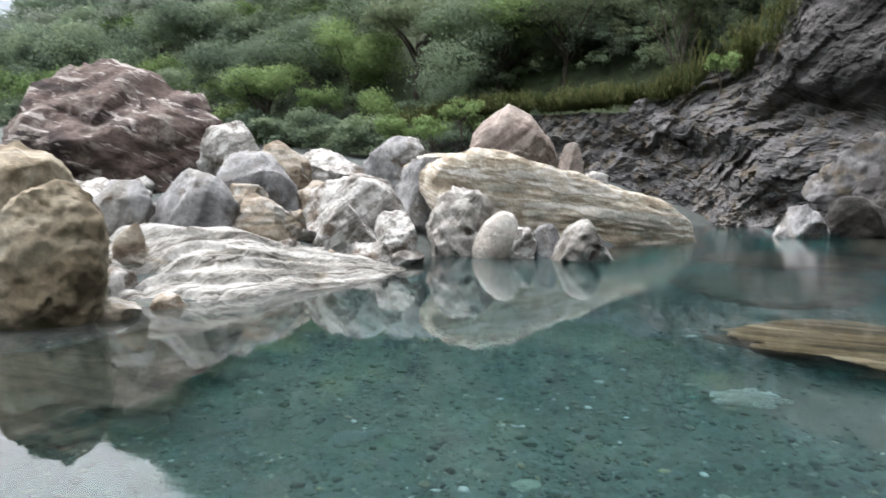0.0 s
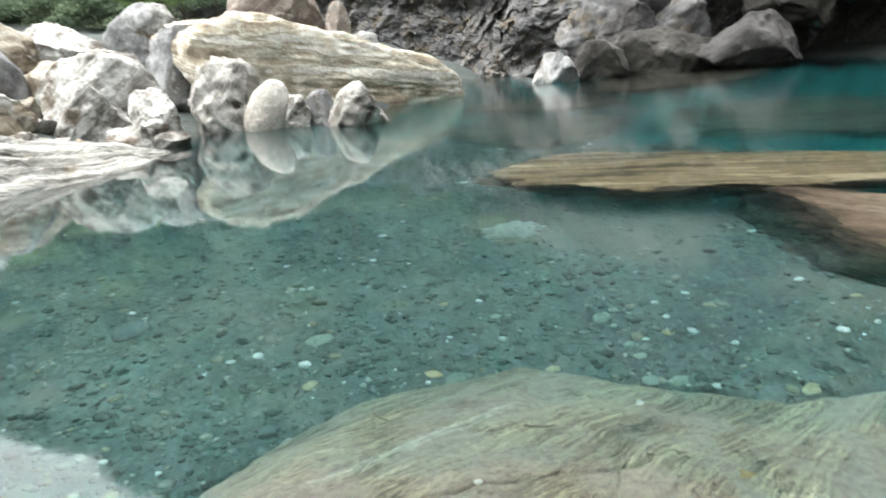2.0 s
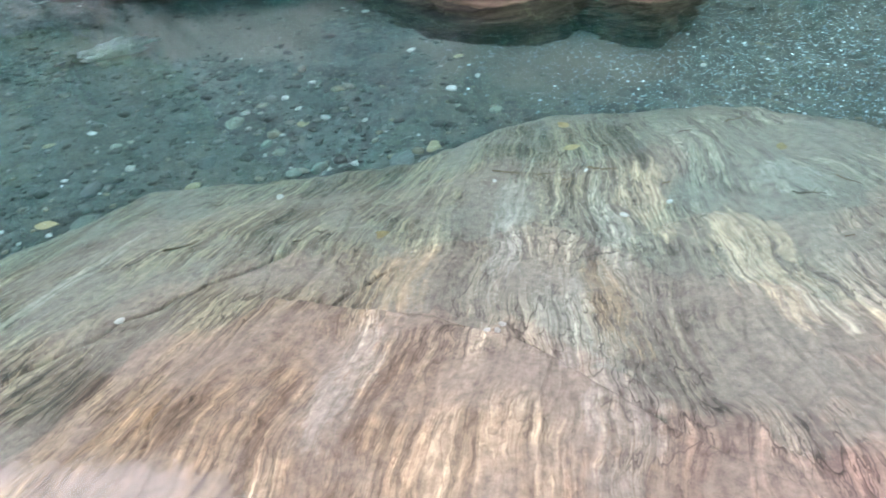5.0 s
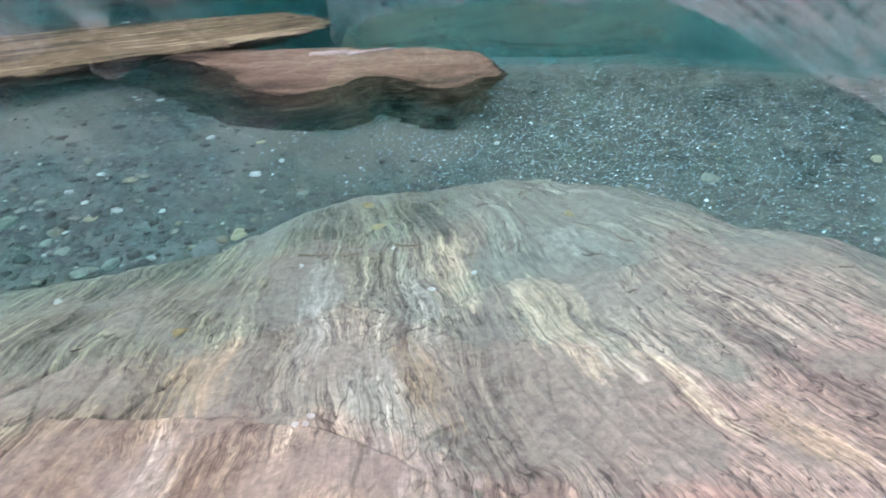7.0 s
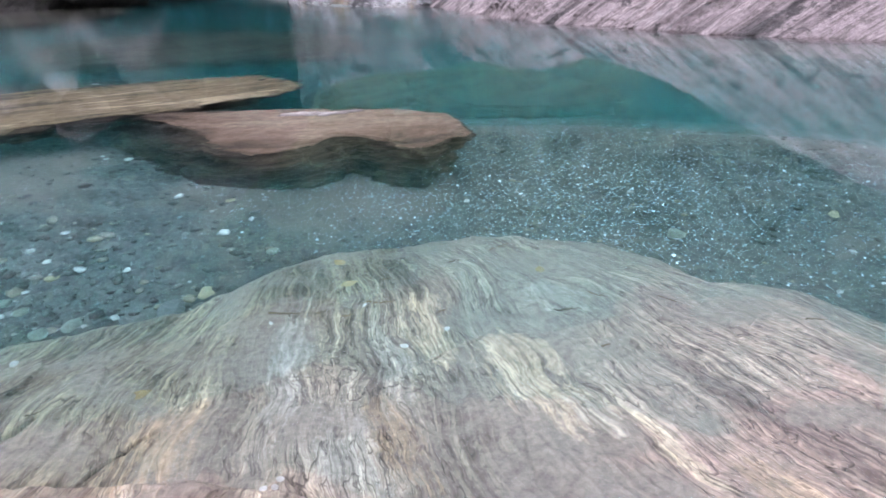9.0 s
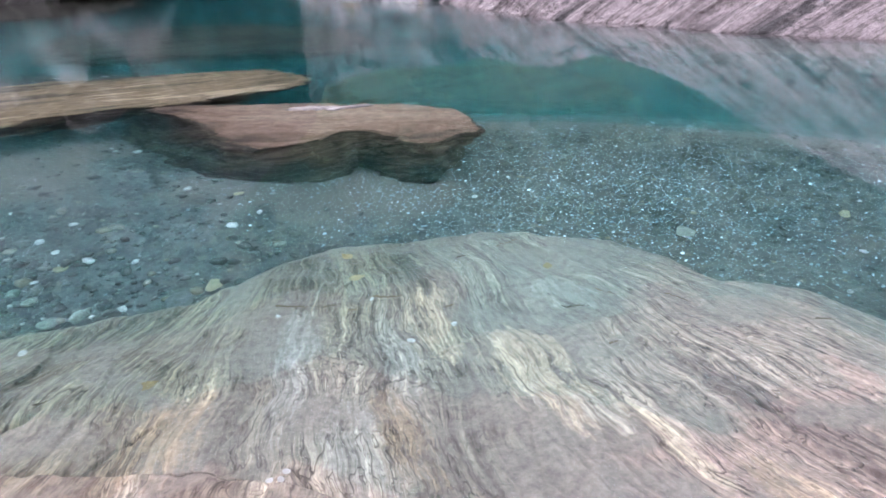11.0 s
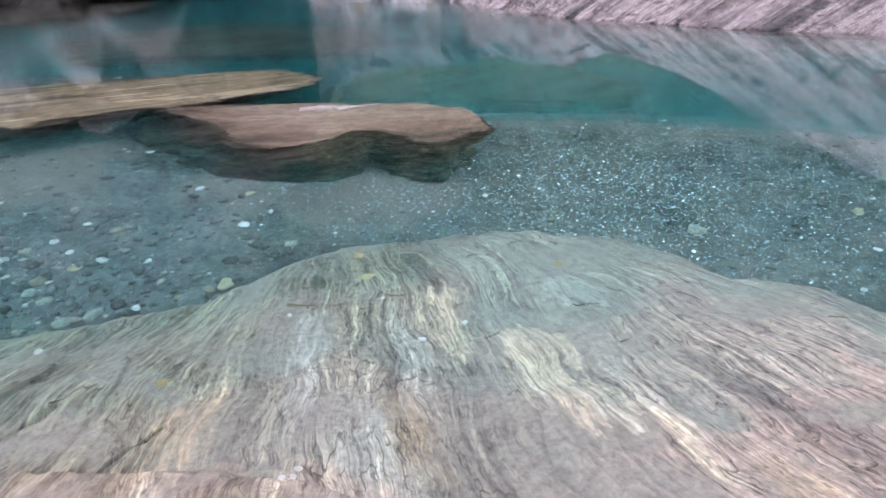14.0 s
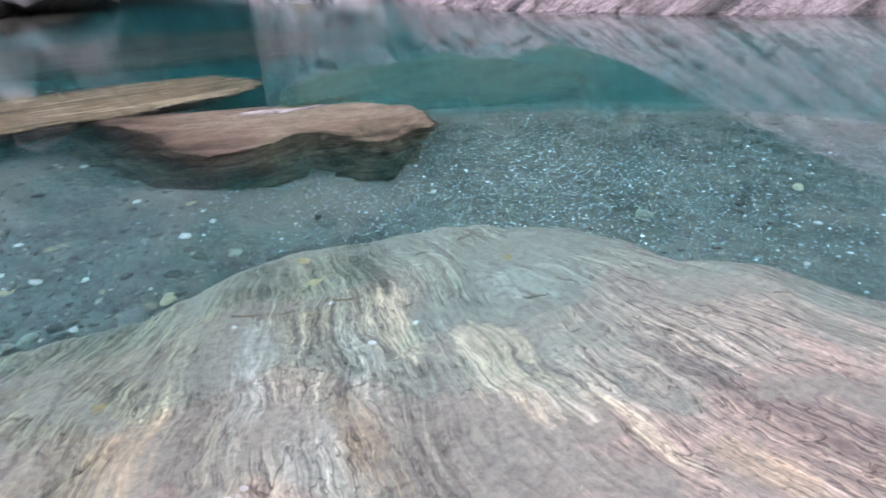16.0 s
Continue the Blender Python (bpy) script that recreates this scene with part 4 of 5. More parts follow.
    return tagged(ob, label, "cliff", kind="structure")


# Darker copy of the cliff rock, with the overhang's shade in its colour.
SHADED_CLIFF = rock_material("shade_darkened_cliff_rock", [(0.3, (0.03, 0.029, 0.03)), (0.5, (0.07, 0.067, 0.069)), (0.7, (0.145, 0.138, 0.14))], band=2.2, stretch=5.0, turn=(22, 37, 0), grain=9.0, bump=0.8)
LINE_LOW = [(-3, 40), (1.5, 35), (6, 31), (10.3, 28.2), (11.5, 24.5), (13.5, 22.5), (16.5, 21), (19, 20.5), (23, 20.5), (25, 18), (24, 15), (18.5, 13.2), (17, 10.5), (16.4, 7.6), (19, 5)]
LINE_HIGH = [(-3, 40), (1.5, 35), (6, 31), (10.3, 28.2), (11.5, 24.5), (13.4, 22.3), (15.2, 19.6), (15.9, 16.9), (16.6, 15.4), (17.0, 14.2), (17.2, 13), (17.4, 12), (17.3, 10.2), (17, 7.6), (19, 5)]
cliff("cliff_wall", "dark grey bedded rock cliff rising from the pool", LINE_LOW, LINE_HIGH,
      [(0, 6), (0.1, 5.5), (0.22, 5.2), (0.32, 5.0), (0.4, 6.5), (0.5, 10), (0.6, 13), (0.7, 9), (0.75, 6.5), (0.80, 4.0), (0.84, 2.7), (0.90, 1.8), (1, 1.2)], [(0, 0.5), (0.4, 0.45), (0.5, 0.25), (0.6, 0.1), (0.85, 0.1), (1, 0.3)], CLIFF_ROCK, 60, cols=640, rows=200, rough=0.34, beds=0.07, bed_freq=1.3, bed_turn=(-22, -37, 0), block=0.25, blend=(2.6, 5.5), upper_rock=SHADED_CLIFF)
BANK_LINE = [(20, 13), (17.2, 9.5), (16.3, 7.2), (14.2, 5.6), (13.0, 4.2), (12.0, 2.2), (11.2, 0.6), (10.9, -0.5), (10.6, -1.6), (10.2, -5), (8.5, -9), (4, -13)]
cliff("rock_bank", "pale mauve banded schist bank sloping into the pool", BANK_LINE, BANK_LINE, [(0, 1.5), (0.142, 1.5), (0.22, 1.4), (0.30, 1.2), (0.363, 1.0), (0.39, 0.8), (0.41, 0.6), (0.434, 0.65), (0.46, 1.0), (0.49, 1.45), (0.527, 1.95), (0.563, 2.5), (0.67, 3.5), (1, 5)], [(0, 0.9), (1, 0.9)], BANK_ROCK, 70,
      rough=0.25, beds=0.14, bed_freq=2.6, bed_turn=(-40.5, 23, 0), rows=140, cols=540, block=0.05)


# ---- left shelf of layered white rock ----
def build_shelf():
    u, v = np.meshgrid(np.linspace(0, 1, 300), np.linspace(0, 1, 170), indexing="ij")
    front = along([(-0.65, 10.7), (-0.9, 9.7), (-1.5, 8.7), (-2.1, 7.9), (-2.7, 7.45), (-3.4, 7.2), (-4.4, 7.0)], u.ravel()).reshape(*u.shape, 2)
    back = along([(-0.5, 11.0), (-1.2, 11.2), (-2.0, 10.9), (-3.0, 10.6), (-4.0, 10.2), (-5.2, 9.6)], u.ravel()).reshape(*u.shape, 2)
    p = front + (back - front) * v[..., None]
    x, y = p[..., 0], p[..., 1]
    crest = np.interp(u, [0, 0.2, 0.4, 0.6, 0.8, 1], [0.04, 0.24, 0.47, 0.74, 0.82, 0.7])
    w = v + 0.05 * fbm(x * 0.9, y * 0.9, 0, 4, 80) + 0.02 * fbm(x * 4, y * 4, 0, 3, 84)
    ramp_up = smooth(-0.05, 0.85, w) ** 0.9
    for steps, share in ((5.0, 0.75), (13.0, 0.7)):
        k = np.floor(ramp_up * steps)
        fr = ramp_up * steps - k
        cut = 0.25 + 0.2 * vnoise(k * 1.7, 0.5, 0, 82)
        ramp_up = ramp_up + share / steps * (smooth(cut, cut + 0.18, fr) - fr)
    z = crest * ramp_up * (1 - 0.25 * smooth(0.85, 1.0, v))
    z = z + 0.03 * fbm(x * 2.2, y * 2.2, 0, 5, 81) + 0.012 * cells(u * 9 + v, v * 16, 0.3, 83) * smooth(0.02, 0.2, v) - 0.5 * smooth(0.03, 0.0, v) - 0.04
    z = z - 0.45 * np.exp(-(((u - 0.80) / 0.05) ** 2 + ((v - 0.42 + 0.08 * fbm(x * 3, y * 3, 0, 3, 86)) / 0.16) ** 2))
    z = z - 0.5 * smooth(0.86, 0.97, u) * smooth(0.1, 0.3, v)
    ob = mesh_object("rock_shelf", np.stack([x, y, z], -1).reshape(-1, 3), grid_faces(300, 170), SHELF_ROCK)
    return tagged(ob, "layered whitish rock shelf sloping down to the water", "rock", kind="structure")


SHELF_ROCK = rock_material("layered_white_schist", [(0.30, (0.09, 0.082, 0.072)), (0.40, (0.34, 0.325, 0.30)), (0.46, (0.54, 0.53, 0.51)), (0.505, (0.15, 0.135, 0.118)), (0.54, (0.58, 0.57, 0.55)), (0.63, (0.62, 0.61, 0.59)), (0.74, (0.26, 0.24, 0.205))], band=5.0, stretch=16.0, turn=(60, 40.5, 0), bump=0.8, bands=1.35, stain=(0.40, 0.34, 0.27), stain_at=(0.60, 0.76))
build_shelf()


# ---- boulders ----
SWIRL_ROCK = rock_material("swirled_schist", [(0.32, (0.07, 0.065, 0.06)), (0.45, (0.30, 0.28, 0.26)), (0.55, (0.58, 0.56, 0.54)), (0.66, (0.22, 0.20, 0.18)), (0.78, (0.5, 0.47, 0.43))],
                           band=2.6, stretch=4.0, turn=(30, 50, 0), stain=(0.08, 0.066, 0.055), stain_at=(0.58, 0.66), bump=0.8)
PALE_ROCK = rock_material("pale_pink_stone", [(0.3, (0.42, 0.375, 0.34)), (0.5, (0.58, 0.54, 0.50)), (0.7, (0.70, 0.67, 0.64))], turn=(0, 20, 0))
DARK_ROCK = rock_material("dark_wet_rock", [(0.3, (0.022, 0.02, 0.018)), (0.5, (0.065, 0.06, 0.056)), (0.7, (0.14, 0.13, 0.12))], turn=(0, 40, 0), bump=0.9)
# Grey rock darkened to carry the overhang's shade in its colour.
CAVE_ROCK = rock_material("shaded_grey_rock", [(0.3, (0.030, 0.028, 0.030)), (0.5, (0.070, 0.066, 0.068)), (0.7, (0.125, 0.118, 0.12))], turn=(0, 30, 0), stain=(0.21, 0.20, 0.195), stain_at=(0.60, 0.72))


def bank_boulder(label, material, place, half_w, top, bottom, seed, depth=0.9, **k):
    yaw = -math.degrees(math.atan2(place[0], place[1])) + k.pop("spin", 0)
    return boulder(label, material, place, top, bottom, (half_w, half_w * depth), seed, yaw, group="boulders on the bank", **k)


B = bank_boulder
B("large brown mottled boulder standing in the water", OLIVE_ROCK, (-3.72, 6.4), 0.56, 1.42, -0.35, 101, level=6, box=0.25, cuts=3, taper=-0.15, lumps=0.10, rough=0.10, chips=0.03, chip_freq=3.0,
  profile=[(-1, 0.8), (-0.4, 0.99), (0.1, 1), (0.6, 0.93), (1, 0.75)])
B("huge dark reddish-brown boulder above the others", RED_ROCK, (-9.3, 20.3), 3.3, 5.15, 0.0, 102, level=6, box=0.8, cuts=5, beds=0.06, bed_freq=2.2, bed_turn=(10, -20, 0), rough=0.05, lumps=0.04, chips=0.04, chip_freq=2.2,
  profile=[(-1, 0.55), (-0.9, 0.76), (-0.7, 0.95), (-0.45, 1), (-0.05, 0.98), (0.32, 0.85), (0.55, 0.76), (0.8, 0.62), (1, 0.45)])
B("grey-brown boulder at the edge of the bank", OLIVE_ROCK, (-7.0, 11.2), 0.95, 2.12, 0.4, 103, box=0.5, profile=[(-1, 0.9), (0, 1), (0.6, 0.85), (1, 0.6)])
B("smooth grey boulder behind the shelf", GREY_ROCK, (-4.75, 10.2), 0.5, 1.6, 0.4, 104, box=0.5, profile=[(-1, 0.7), (-0.4, 0.97), (0.3, 1), (1, 0.75)])
B("broad grey boulder behind the shelf", GREY_ROCK, (-4.0, 11.0), 0.85, 1.64, 0.3, 105, box=0.6, chips=0.03, profile=[(-1, 0.5), (-0.6, 0.86), (-0.1, 1), (0.4, 0.9), (0.8, 0.6), (1, 0.4)])
B("small tan stone on the shelf", TAN_ROCK, (-4.0, 8.7), 0.24, 0.92, 0.05, 106, profile=[(-1, 0.7), (0.5, 1), (1, 0.9)])
B("tall blue-grey boulder with a smooth face", GREY_ROCK, (-3.95, 14.6), 0.86, 2.3, 0.2, 107, box=0.7, cuts=4, profile=[(-1, 0.95), (-0.6, 1), (0.1, 0.97), (0.5, 0.85), (1, 0.55)])
B("whitish boulder far back on the bank", WHITE_ROCK, (-5.5, 18.2), 0.95, 3.1, 0.6, 108, chips=0.05)
B("reddish rock behind the huge boulder", RED_ROCK, (-8.2, 22.5), 0.8, 4.6, 0.8, 109, chips=0.08)
B("thin pale slab stone", TAN_ROCK, (-3.4, 11.75), 0.40, 1.42, 0.7, 110, beds=0.1)
B("leaf-shaped pale slab stone", TAN_ROCK, (-2.9, 11.1), 0.58, 1.24, 0.4, 111, box=0.5, beds=0.1, profile=[(-1, 0.8), (-0.6, 1), (-0.2, 0.97), (0.4, 0.75), (1, 0.5)])
B("tan boulder far back", TAN_ROCK, (-4.1, 17.6), 0.68, 2.57, 0.8, 112, chips=0.04)
B("white wedge boulder with sloping beds", WHITE_ROCK, (-3.2, 19.8), 1.25, 2.82, 0.6, 113, box=0.6, beds=0.08, chips=0.05, profile=[(-1, 0.8), (-0.5, 1), (0.2, 0.84), (1, 0.7)])
B("tan boulder among white ones", TAN_ROCK, (-2.6, 14.5), 0.6, 1.72, 0.2, 114)
B("large rounded white boulder", WHITE_ROCK, (-1.75, 13.2), 1.02, 1.6, 0.0, 115, box=0.45, cuts=4, profile=[(-1, 0.7), (-0.5, 0.92), (0.2, 1), (0.7, 0.93), (1, 0.7)])
B("white boulder with a dark chipped face", WHITE_ROCK, (-1.78, 12.05), 0.68, 1.2, -0.1, 116, box=0.55, chips=0.06, profile=[(-1, 0.8), (-0.3, 1), (0.1, 0.95), (0.6, 0.7), (1, 0.4)])
B("small white boulder by the shelf", WHITE_ROCK, (-0.8, 12.15), 0.42, 0.9, -0.2, 117, chips=0.05)
B("grey-brown block far back", GREY_ROCK, (-1.36, 19.0), 0.9, 2.75, 0.8, 118, chips=0.05, box=0.6)
B("tall pale boulder beside the striped one", GREY_ROCK, (-0.45, 15.5), 0.85, 2.28, 0.0, 119, box=0.55, profile=[(-1, 0.75), (-0.2, 0.97), (0.5, 1), (1, 0.9)])
B("pinkish pointed boulder below the cliff", PINK_ROCK, (2.5, 26.2), 2.1, 4.6, 0.5, 120, level=6, box=0.6, cuts=7, chips=0.025, profile=[(-1, 0.4), (-0.8, 0.6), (-0.35, 0.9), (0, 1), (0.4, 0.9), (0.8, 0.62), (1, 0.42)])
B("small pinkish boulder below the cliff", PINK_ROCK, (4.55, 24.6), 0.52, 3.1, 1.2, 121, chips=0.05)
B("swirled grey and white boulder at the waterline", SWIRL_ROCK, (0.3, 13.75), 0.85, 1.26, -0.5, 122, box=0.5, beds=0.07, bed_freq=7, bed_turn=(20, 50, 0), chips=0.07, profile=[(-1, 0.6), (-0.7, 0.82), (-0.2, 1), (0.5, 1), (1, 0.8)])
B("egg-shaped pale boulder at the waterline", PALE_ROCK, (1.02, 13.2), 0.40, 0.92, -0.4, 123, level=6, box=0.05, tilt=(0, 26), cuts=0, chips=0.0, rough=0.03)
B("small pale stone at the waterline", WHITE_ROCK, (1.56, 13.0), 0.28, 0.58, -0.3, 124, chips=0.06)
B("small grey stone at the waterline", GREY_ROCK, (1.96, 13.1), 0.3, 0.65, -0.3, 125, chips=0.06)
B("brown-stained pointed boulder in the shallows", SWIRL_ROCK, (2.53, 12.5), 0.68, 0.86, -0.4, 126, box=0.55, chips=0.07, profile=[(-1, 0.45), (-0.6, 0.72), (0, 0.95), (0.2, 1), (0.65, 0.75), (1, 0.45)])
B("grey triangular stone standing in the water", GREY_ROCK, (10.1, 19.1), 0.72, 0.9, -0.4, 127, box=0.6, chips=0.06, profile=[(-1, 0.4), (-0.45, 0.97), (0.2, 1), (1, 0.5)])
B("dark rounded boulder under the cliff", DARK_ROCK, (11.7, 19.2), 0.88, 1.24, -0.4, 128, chips=0.05, profile=[(-1, 0.55), (-0.5, 0.95), (0.2, 1), (1, 0.8)])
B("long dark boulder under the cliff", DARK_ROCK, (13.8, 18.8), 1.65, 1.38, -0.4, 129, depth=0.5, box=0.6, chips=0.08)
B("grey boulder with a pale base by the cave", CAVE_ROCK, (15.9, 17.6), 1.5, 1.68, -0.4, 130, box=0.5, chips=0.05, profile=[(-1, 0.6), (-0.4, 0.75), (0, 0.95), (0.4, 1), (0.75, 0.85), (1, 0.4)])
B("slanting slab of dark rock on the cliff foot", CLIFF_ROCK, (15.0, 20.3), 1.6, 3.0, 0.4, 131, depth=0.6, box=0.7, chips=0.05, profile=[(-1, 0.25), (-0.4, 0.6), (0.3, 0.95), (0.6, 1), (1, 0.75)])
B("dark blocky ledge above the cliff foot", CLIFF_ROCK, (12.9, 21.3), 1.5, 3.0, 0.4, 150, depth=0.6, box=0.7, chips=0.09, profile=[(-1, 0.5), (-0.3, 0.9), (0.4, 1), (1, 0.8)])
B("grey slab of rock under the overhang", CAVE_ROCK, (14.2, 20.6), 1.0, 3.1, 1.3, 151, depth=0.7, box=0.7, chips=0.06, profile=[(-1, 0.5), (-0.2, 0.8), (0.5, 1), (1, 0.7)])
B("upper dark block under the overhang", DARK_ROCK, (16.3, 20.2), 0.95, 4.3, 2.2, 152, depth=0.7, box=0.75, chips=0.07)
B("dark block beside the cave mouth", DARK_ROCK, (18.4, 18.6), 1.4, 3.9, 1.0, 153, depth=0.7, box=0.7, chips=0.07)
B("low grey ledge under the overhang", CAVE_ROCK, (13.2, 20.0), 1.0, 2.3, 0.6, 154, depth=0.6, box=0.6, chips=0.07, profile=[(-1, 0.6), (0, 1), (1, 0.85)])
B("low rounded stone at the shelf edge", TAN_ROCK, (-2.95, 7.3), 0.22, 0.13, -0.25, 132)
B("low flat stone at the shelf edge", TAN_ROCK, (-3.35, 6.7), 0.34, 0.2, -0.2, 133)
B("flat pale stone at the waterline", WHITE_ROCK, (-1.2, 11.35), 0.46, 0.4, -0.2, 134, beds=0.1)
B("flat pale stone in the shallows", WHITE_ROCK, (-0.7, 11.8), 0.42, 0.25, -0.2, 135, beds=0.1)

def bank_rubble(name, label, material, seed, count, sizes):
    """Broken stones filling the gaps between the boulders."""
    rng = np.random.default_rng(seed)
    verts, faces, at = [], [], 0
    az = rng.uniform(-38, 14, count)
    r = wrapped(az, AZ_SHORE, R_SHORE) + 0.2 + rng.random(count) ** 0.8 * (10 + 0.2 * (az + 38))
    x, y = r * np.sin(np.radians(az)), r * np.cos(np.radians(az))
    for k, (px, py, pz) in enumerate(zip(x, y, ground_height(x, y))):
        size = rng.uniform(*sizes) * (0.7 + 0.03 * r[k])
        p, f = rock_mesh((size, size * rng.uniform(0.6, 0.95), size * rng.uniform(0.45, 0.8)), seed + k, level=3, box=0.55, chips=0.08, rough=0.08)
        verts.append(p @ turn_matrix(rng.uniform(-25, 25), rng.uniform(-25, 25), rng.uniform(0, 360)).T + (px, py, pz + size * 0.2))
        faces.append(f + at)
        at += len(p)
    return tagged(mesh_object(name, np.concatenate(verts), np.concatenate(faces), material), label, "rubble", kind="stuff")


bank_rubble("bank_rubble", "broken whitish stones between the boulders", WHITE_ROCK, 1200, 150, (0.12, 0.42))
bank_rubble("dark_rubble", "brown and grey stones between the boulders", TAN_ROCK, 1500, 120, (0.10, 0.34))

# the long striped boulder
boulder("long striped tan and brown boulder with fine beds", STRIPED_ROCK, (2.75, 16.7), 2.25, -0.7, (4.0, 1.3), 140, yaw=29, level=6, box=0.85, beds=0.05, bed_freq=7.0, bed_turn=(0, 6, 0), cuts=2, lumps=0.04, rough=0.03, chips=0.025,
        profile=[(-1, 0.95), (-0.9, 1), (-0.5, 0.97), (-0.1, 0.86), (0.3, 0.74), (0.65, 0.62), (0.9, 0.45), (1, 0.3)])


# ---- forest ----
def crown_points(rng, leaves, size, blobs):
    """Leaf places and outward ways on a cluster of uneven blobs, for a crown one metre in radius."""
    mids = rng.normal(size=(blobs, 3)) * (0.45, 0.45, 0.05)
    mids[:, 2] += 0.55 - 0.75 * (mids[:, 0] ** 2 + mids[:, 1] ** 2)
    rad = rng.uniform(0.22, 0.42, blobs)
    b = rng.integers(0, blobs, leaves)
    w = rng.normal(size=(leaves, 3))
    w /= np.linalg.norm(w, axis=1)[:, None]
    w[:, 2] = np.abs(w[:, 2]) * np.where(rng.random(leaves) < 0.9, 1, -0.6)
    p = mids[b] + w * (1, 1, 0.7) * (rad[b] * rng.uniform(0.7, 1.05, leaves))[:, None] + rng.normal(size=w.shape) * 0.06
    return p, w


def leaf_triangles(p, w, size, rng):
    """Leaf sprays as small pointed blades facing roughly outward."""
    side = np.cross(w, rng.normal(size=w.shape))
    side /= np.linalg.norm(side, axis=1)[:, None] + 1e-9
    up = np.cross(side, w) + 0.45 * w * rng.normal(size=(len(w), 1))
    s = (size * rng.uniform(0.6, 1.4, len(p)))[:, None]
    return np.stack([p - side * s * 0.55, p + up * s * 1.1, p + side * s * 0.55 + up * s * 0.15], 1).reshape(-1, 3)


def build_forest(name, label, material, seed, count, az_range, cover=1.0, near=3.0, deep=92.0, size_range=(1.7, 3.2), leaf=0.0027, power=1.2, squat=(0.75, 1.1)):
    """Crowns on the slope. leaf: blade size per metre of distance from the pool; cover: leaf area per crown area."""
    rng = np.random.default_rng(seed)
    verts, shade = [], []
    azs = rng.uniform(*az_range, count)
    r = wrapped(azs, AZ_HILL, R_HILL) + near + rng.random(count) ** power * deep
    xs, ys = r * np.sin(np.radians(azs)), r * np.cos(np.radians(azs))
    keep = (azs < 4) | (azs > 40) | (r > wrapped(azs, AZ_HILL, R_HILL) + 4)
    xs, ys, r = xs[keep], ys[keep], r[keep]
    count = len(r)
    zs = ground_height(xs, ys)
    sizes = rng.uniform(*size_range, count) * (1 + r / 250)
    for x, y, z, size, blade in zip(xs, ys, zs, sizes, r * leaf):
        leaves = int(6.0 * cover * (size / blade) ** 2)
        p, w = crown_points(rng, leaves, 1, rng.integers(9, 16))
        p = p * (size, size, size * rng.uniform(*squat)) + (x, y, z + size * 0.7)
        verts.append(leaf_triangles(p, w, blade, rng))
        shade.append(np.full(3 * leaves, rng.uniform(0.15, 0.85), np.float32))
    v = np.concatenate(verts)
    ob = mesh_object(name, v, np.arange(len(v)).reshape(-1, 3), material, smooth_faces=False)
    ob.data.attributes.new("crown", "FLOAT", "POINT").data.foreach_set("value", np.concatenate(shade))
    return tagged(ob, label, "forest", kind="stuff")


# Paler, bluer leaves: distance haze is mixed into their colour.
FAR_LEAVES = leaf_material("haze_tinted_leaves", [(0.28, (0.125, 0.152, 0.135)), (0.5, (0.165, 0.195, 0.158)), (0.72, (0.205, 0.236, 0.182))])
# Dark tone for some crowns that also holds the understory's shade.
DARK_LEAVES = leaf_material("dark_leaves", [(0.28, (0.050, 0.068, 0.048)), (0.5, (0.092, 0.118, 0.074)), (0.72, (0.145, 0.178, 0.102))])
build_forest("forest", "dense green broadleaf forest on the gorge slopes", LEAVES, 7, 290, (-40, 40), near=-1.0, size_range=(1.8, 4.8))
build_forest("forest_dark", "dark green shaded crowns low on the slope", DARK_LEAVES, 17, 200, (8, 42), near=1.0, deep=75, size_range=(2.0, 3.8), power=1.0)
build_forest("forest_fresh", "brighter fresh green crowns scattered in the forest", LIGHT_LEAVES, 8, 75, (-34, 30), near=-1.0, deep=60.0, size_range=(1.8, 3.2))
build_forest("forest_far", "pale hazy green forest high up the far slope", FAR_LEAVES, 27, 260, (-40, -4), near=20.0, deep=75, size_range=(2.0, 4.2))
build_forest("bushes", "low bushes along the foot of the slope", LEAVES, 37, 90, (-36, 1), near=-6.0, deep=9, size_range=(0.8, 1.7))
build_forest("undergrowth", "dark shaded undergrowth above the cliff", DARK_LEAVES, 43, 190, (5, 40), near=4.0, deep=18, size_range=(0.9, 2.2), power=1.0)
build_forest("ridge_trees", "trees along the crest of the slope against the sky", LEAVES, 47, 330, (-38, 40), near=82.0, deep=15, size_range=(1.4, 4.4), leaf=0.0022, power=1.0)
build_forest("cliff_bushes", "low bushes on the ground above the cliff", LEAVES, 53, 240, (1, 30), near=3.0, deep=9, size_range=(0.6, 1.6), power=1.0)
build_forest("forest_beyond", "dark forest above the rock bank", DARK_LEAVES, 9, 420, (36, 140), near=0.0, leaf=0.013)


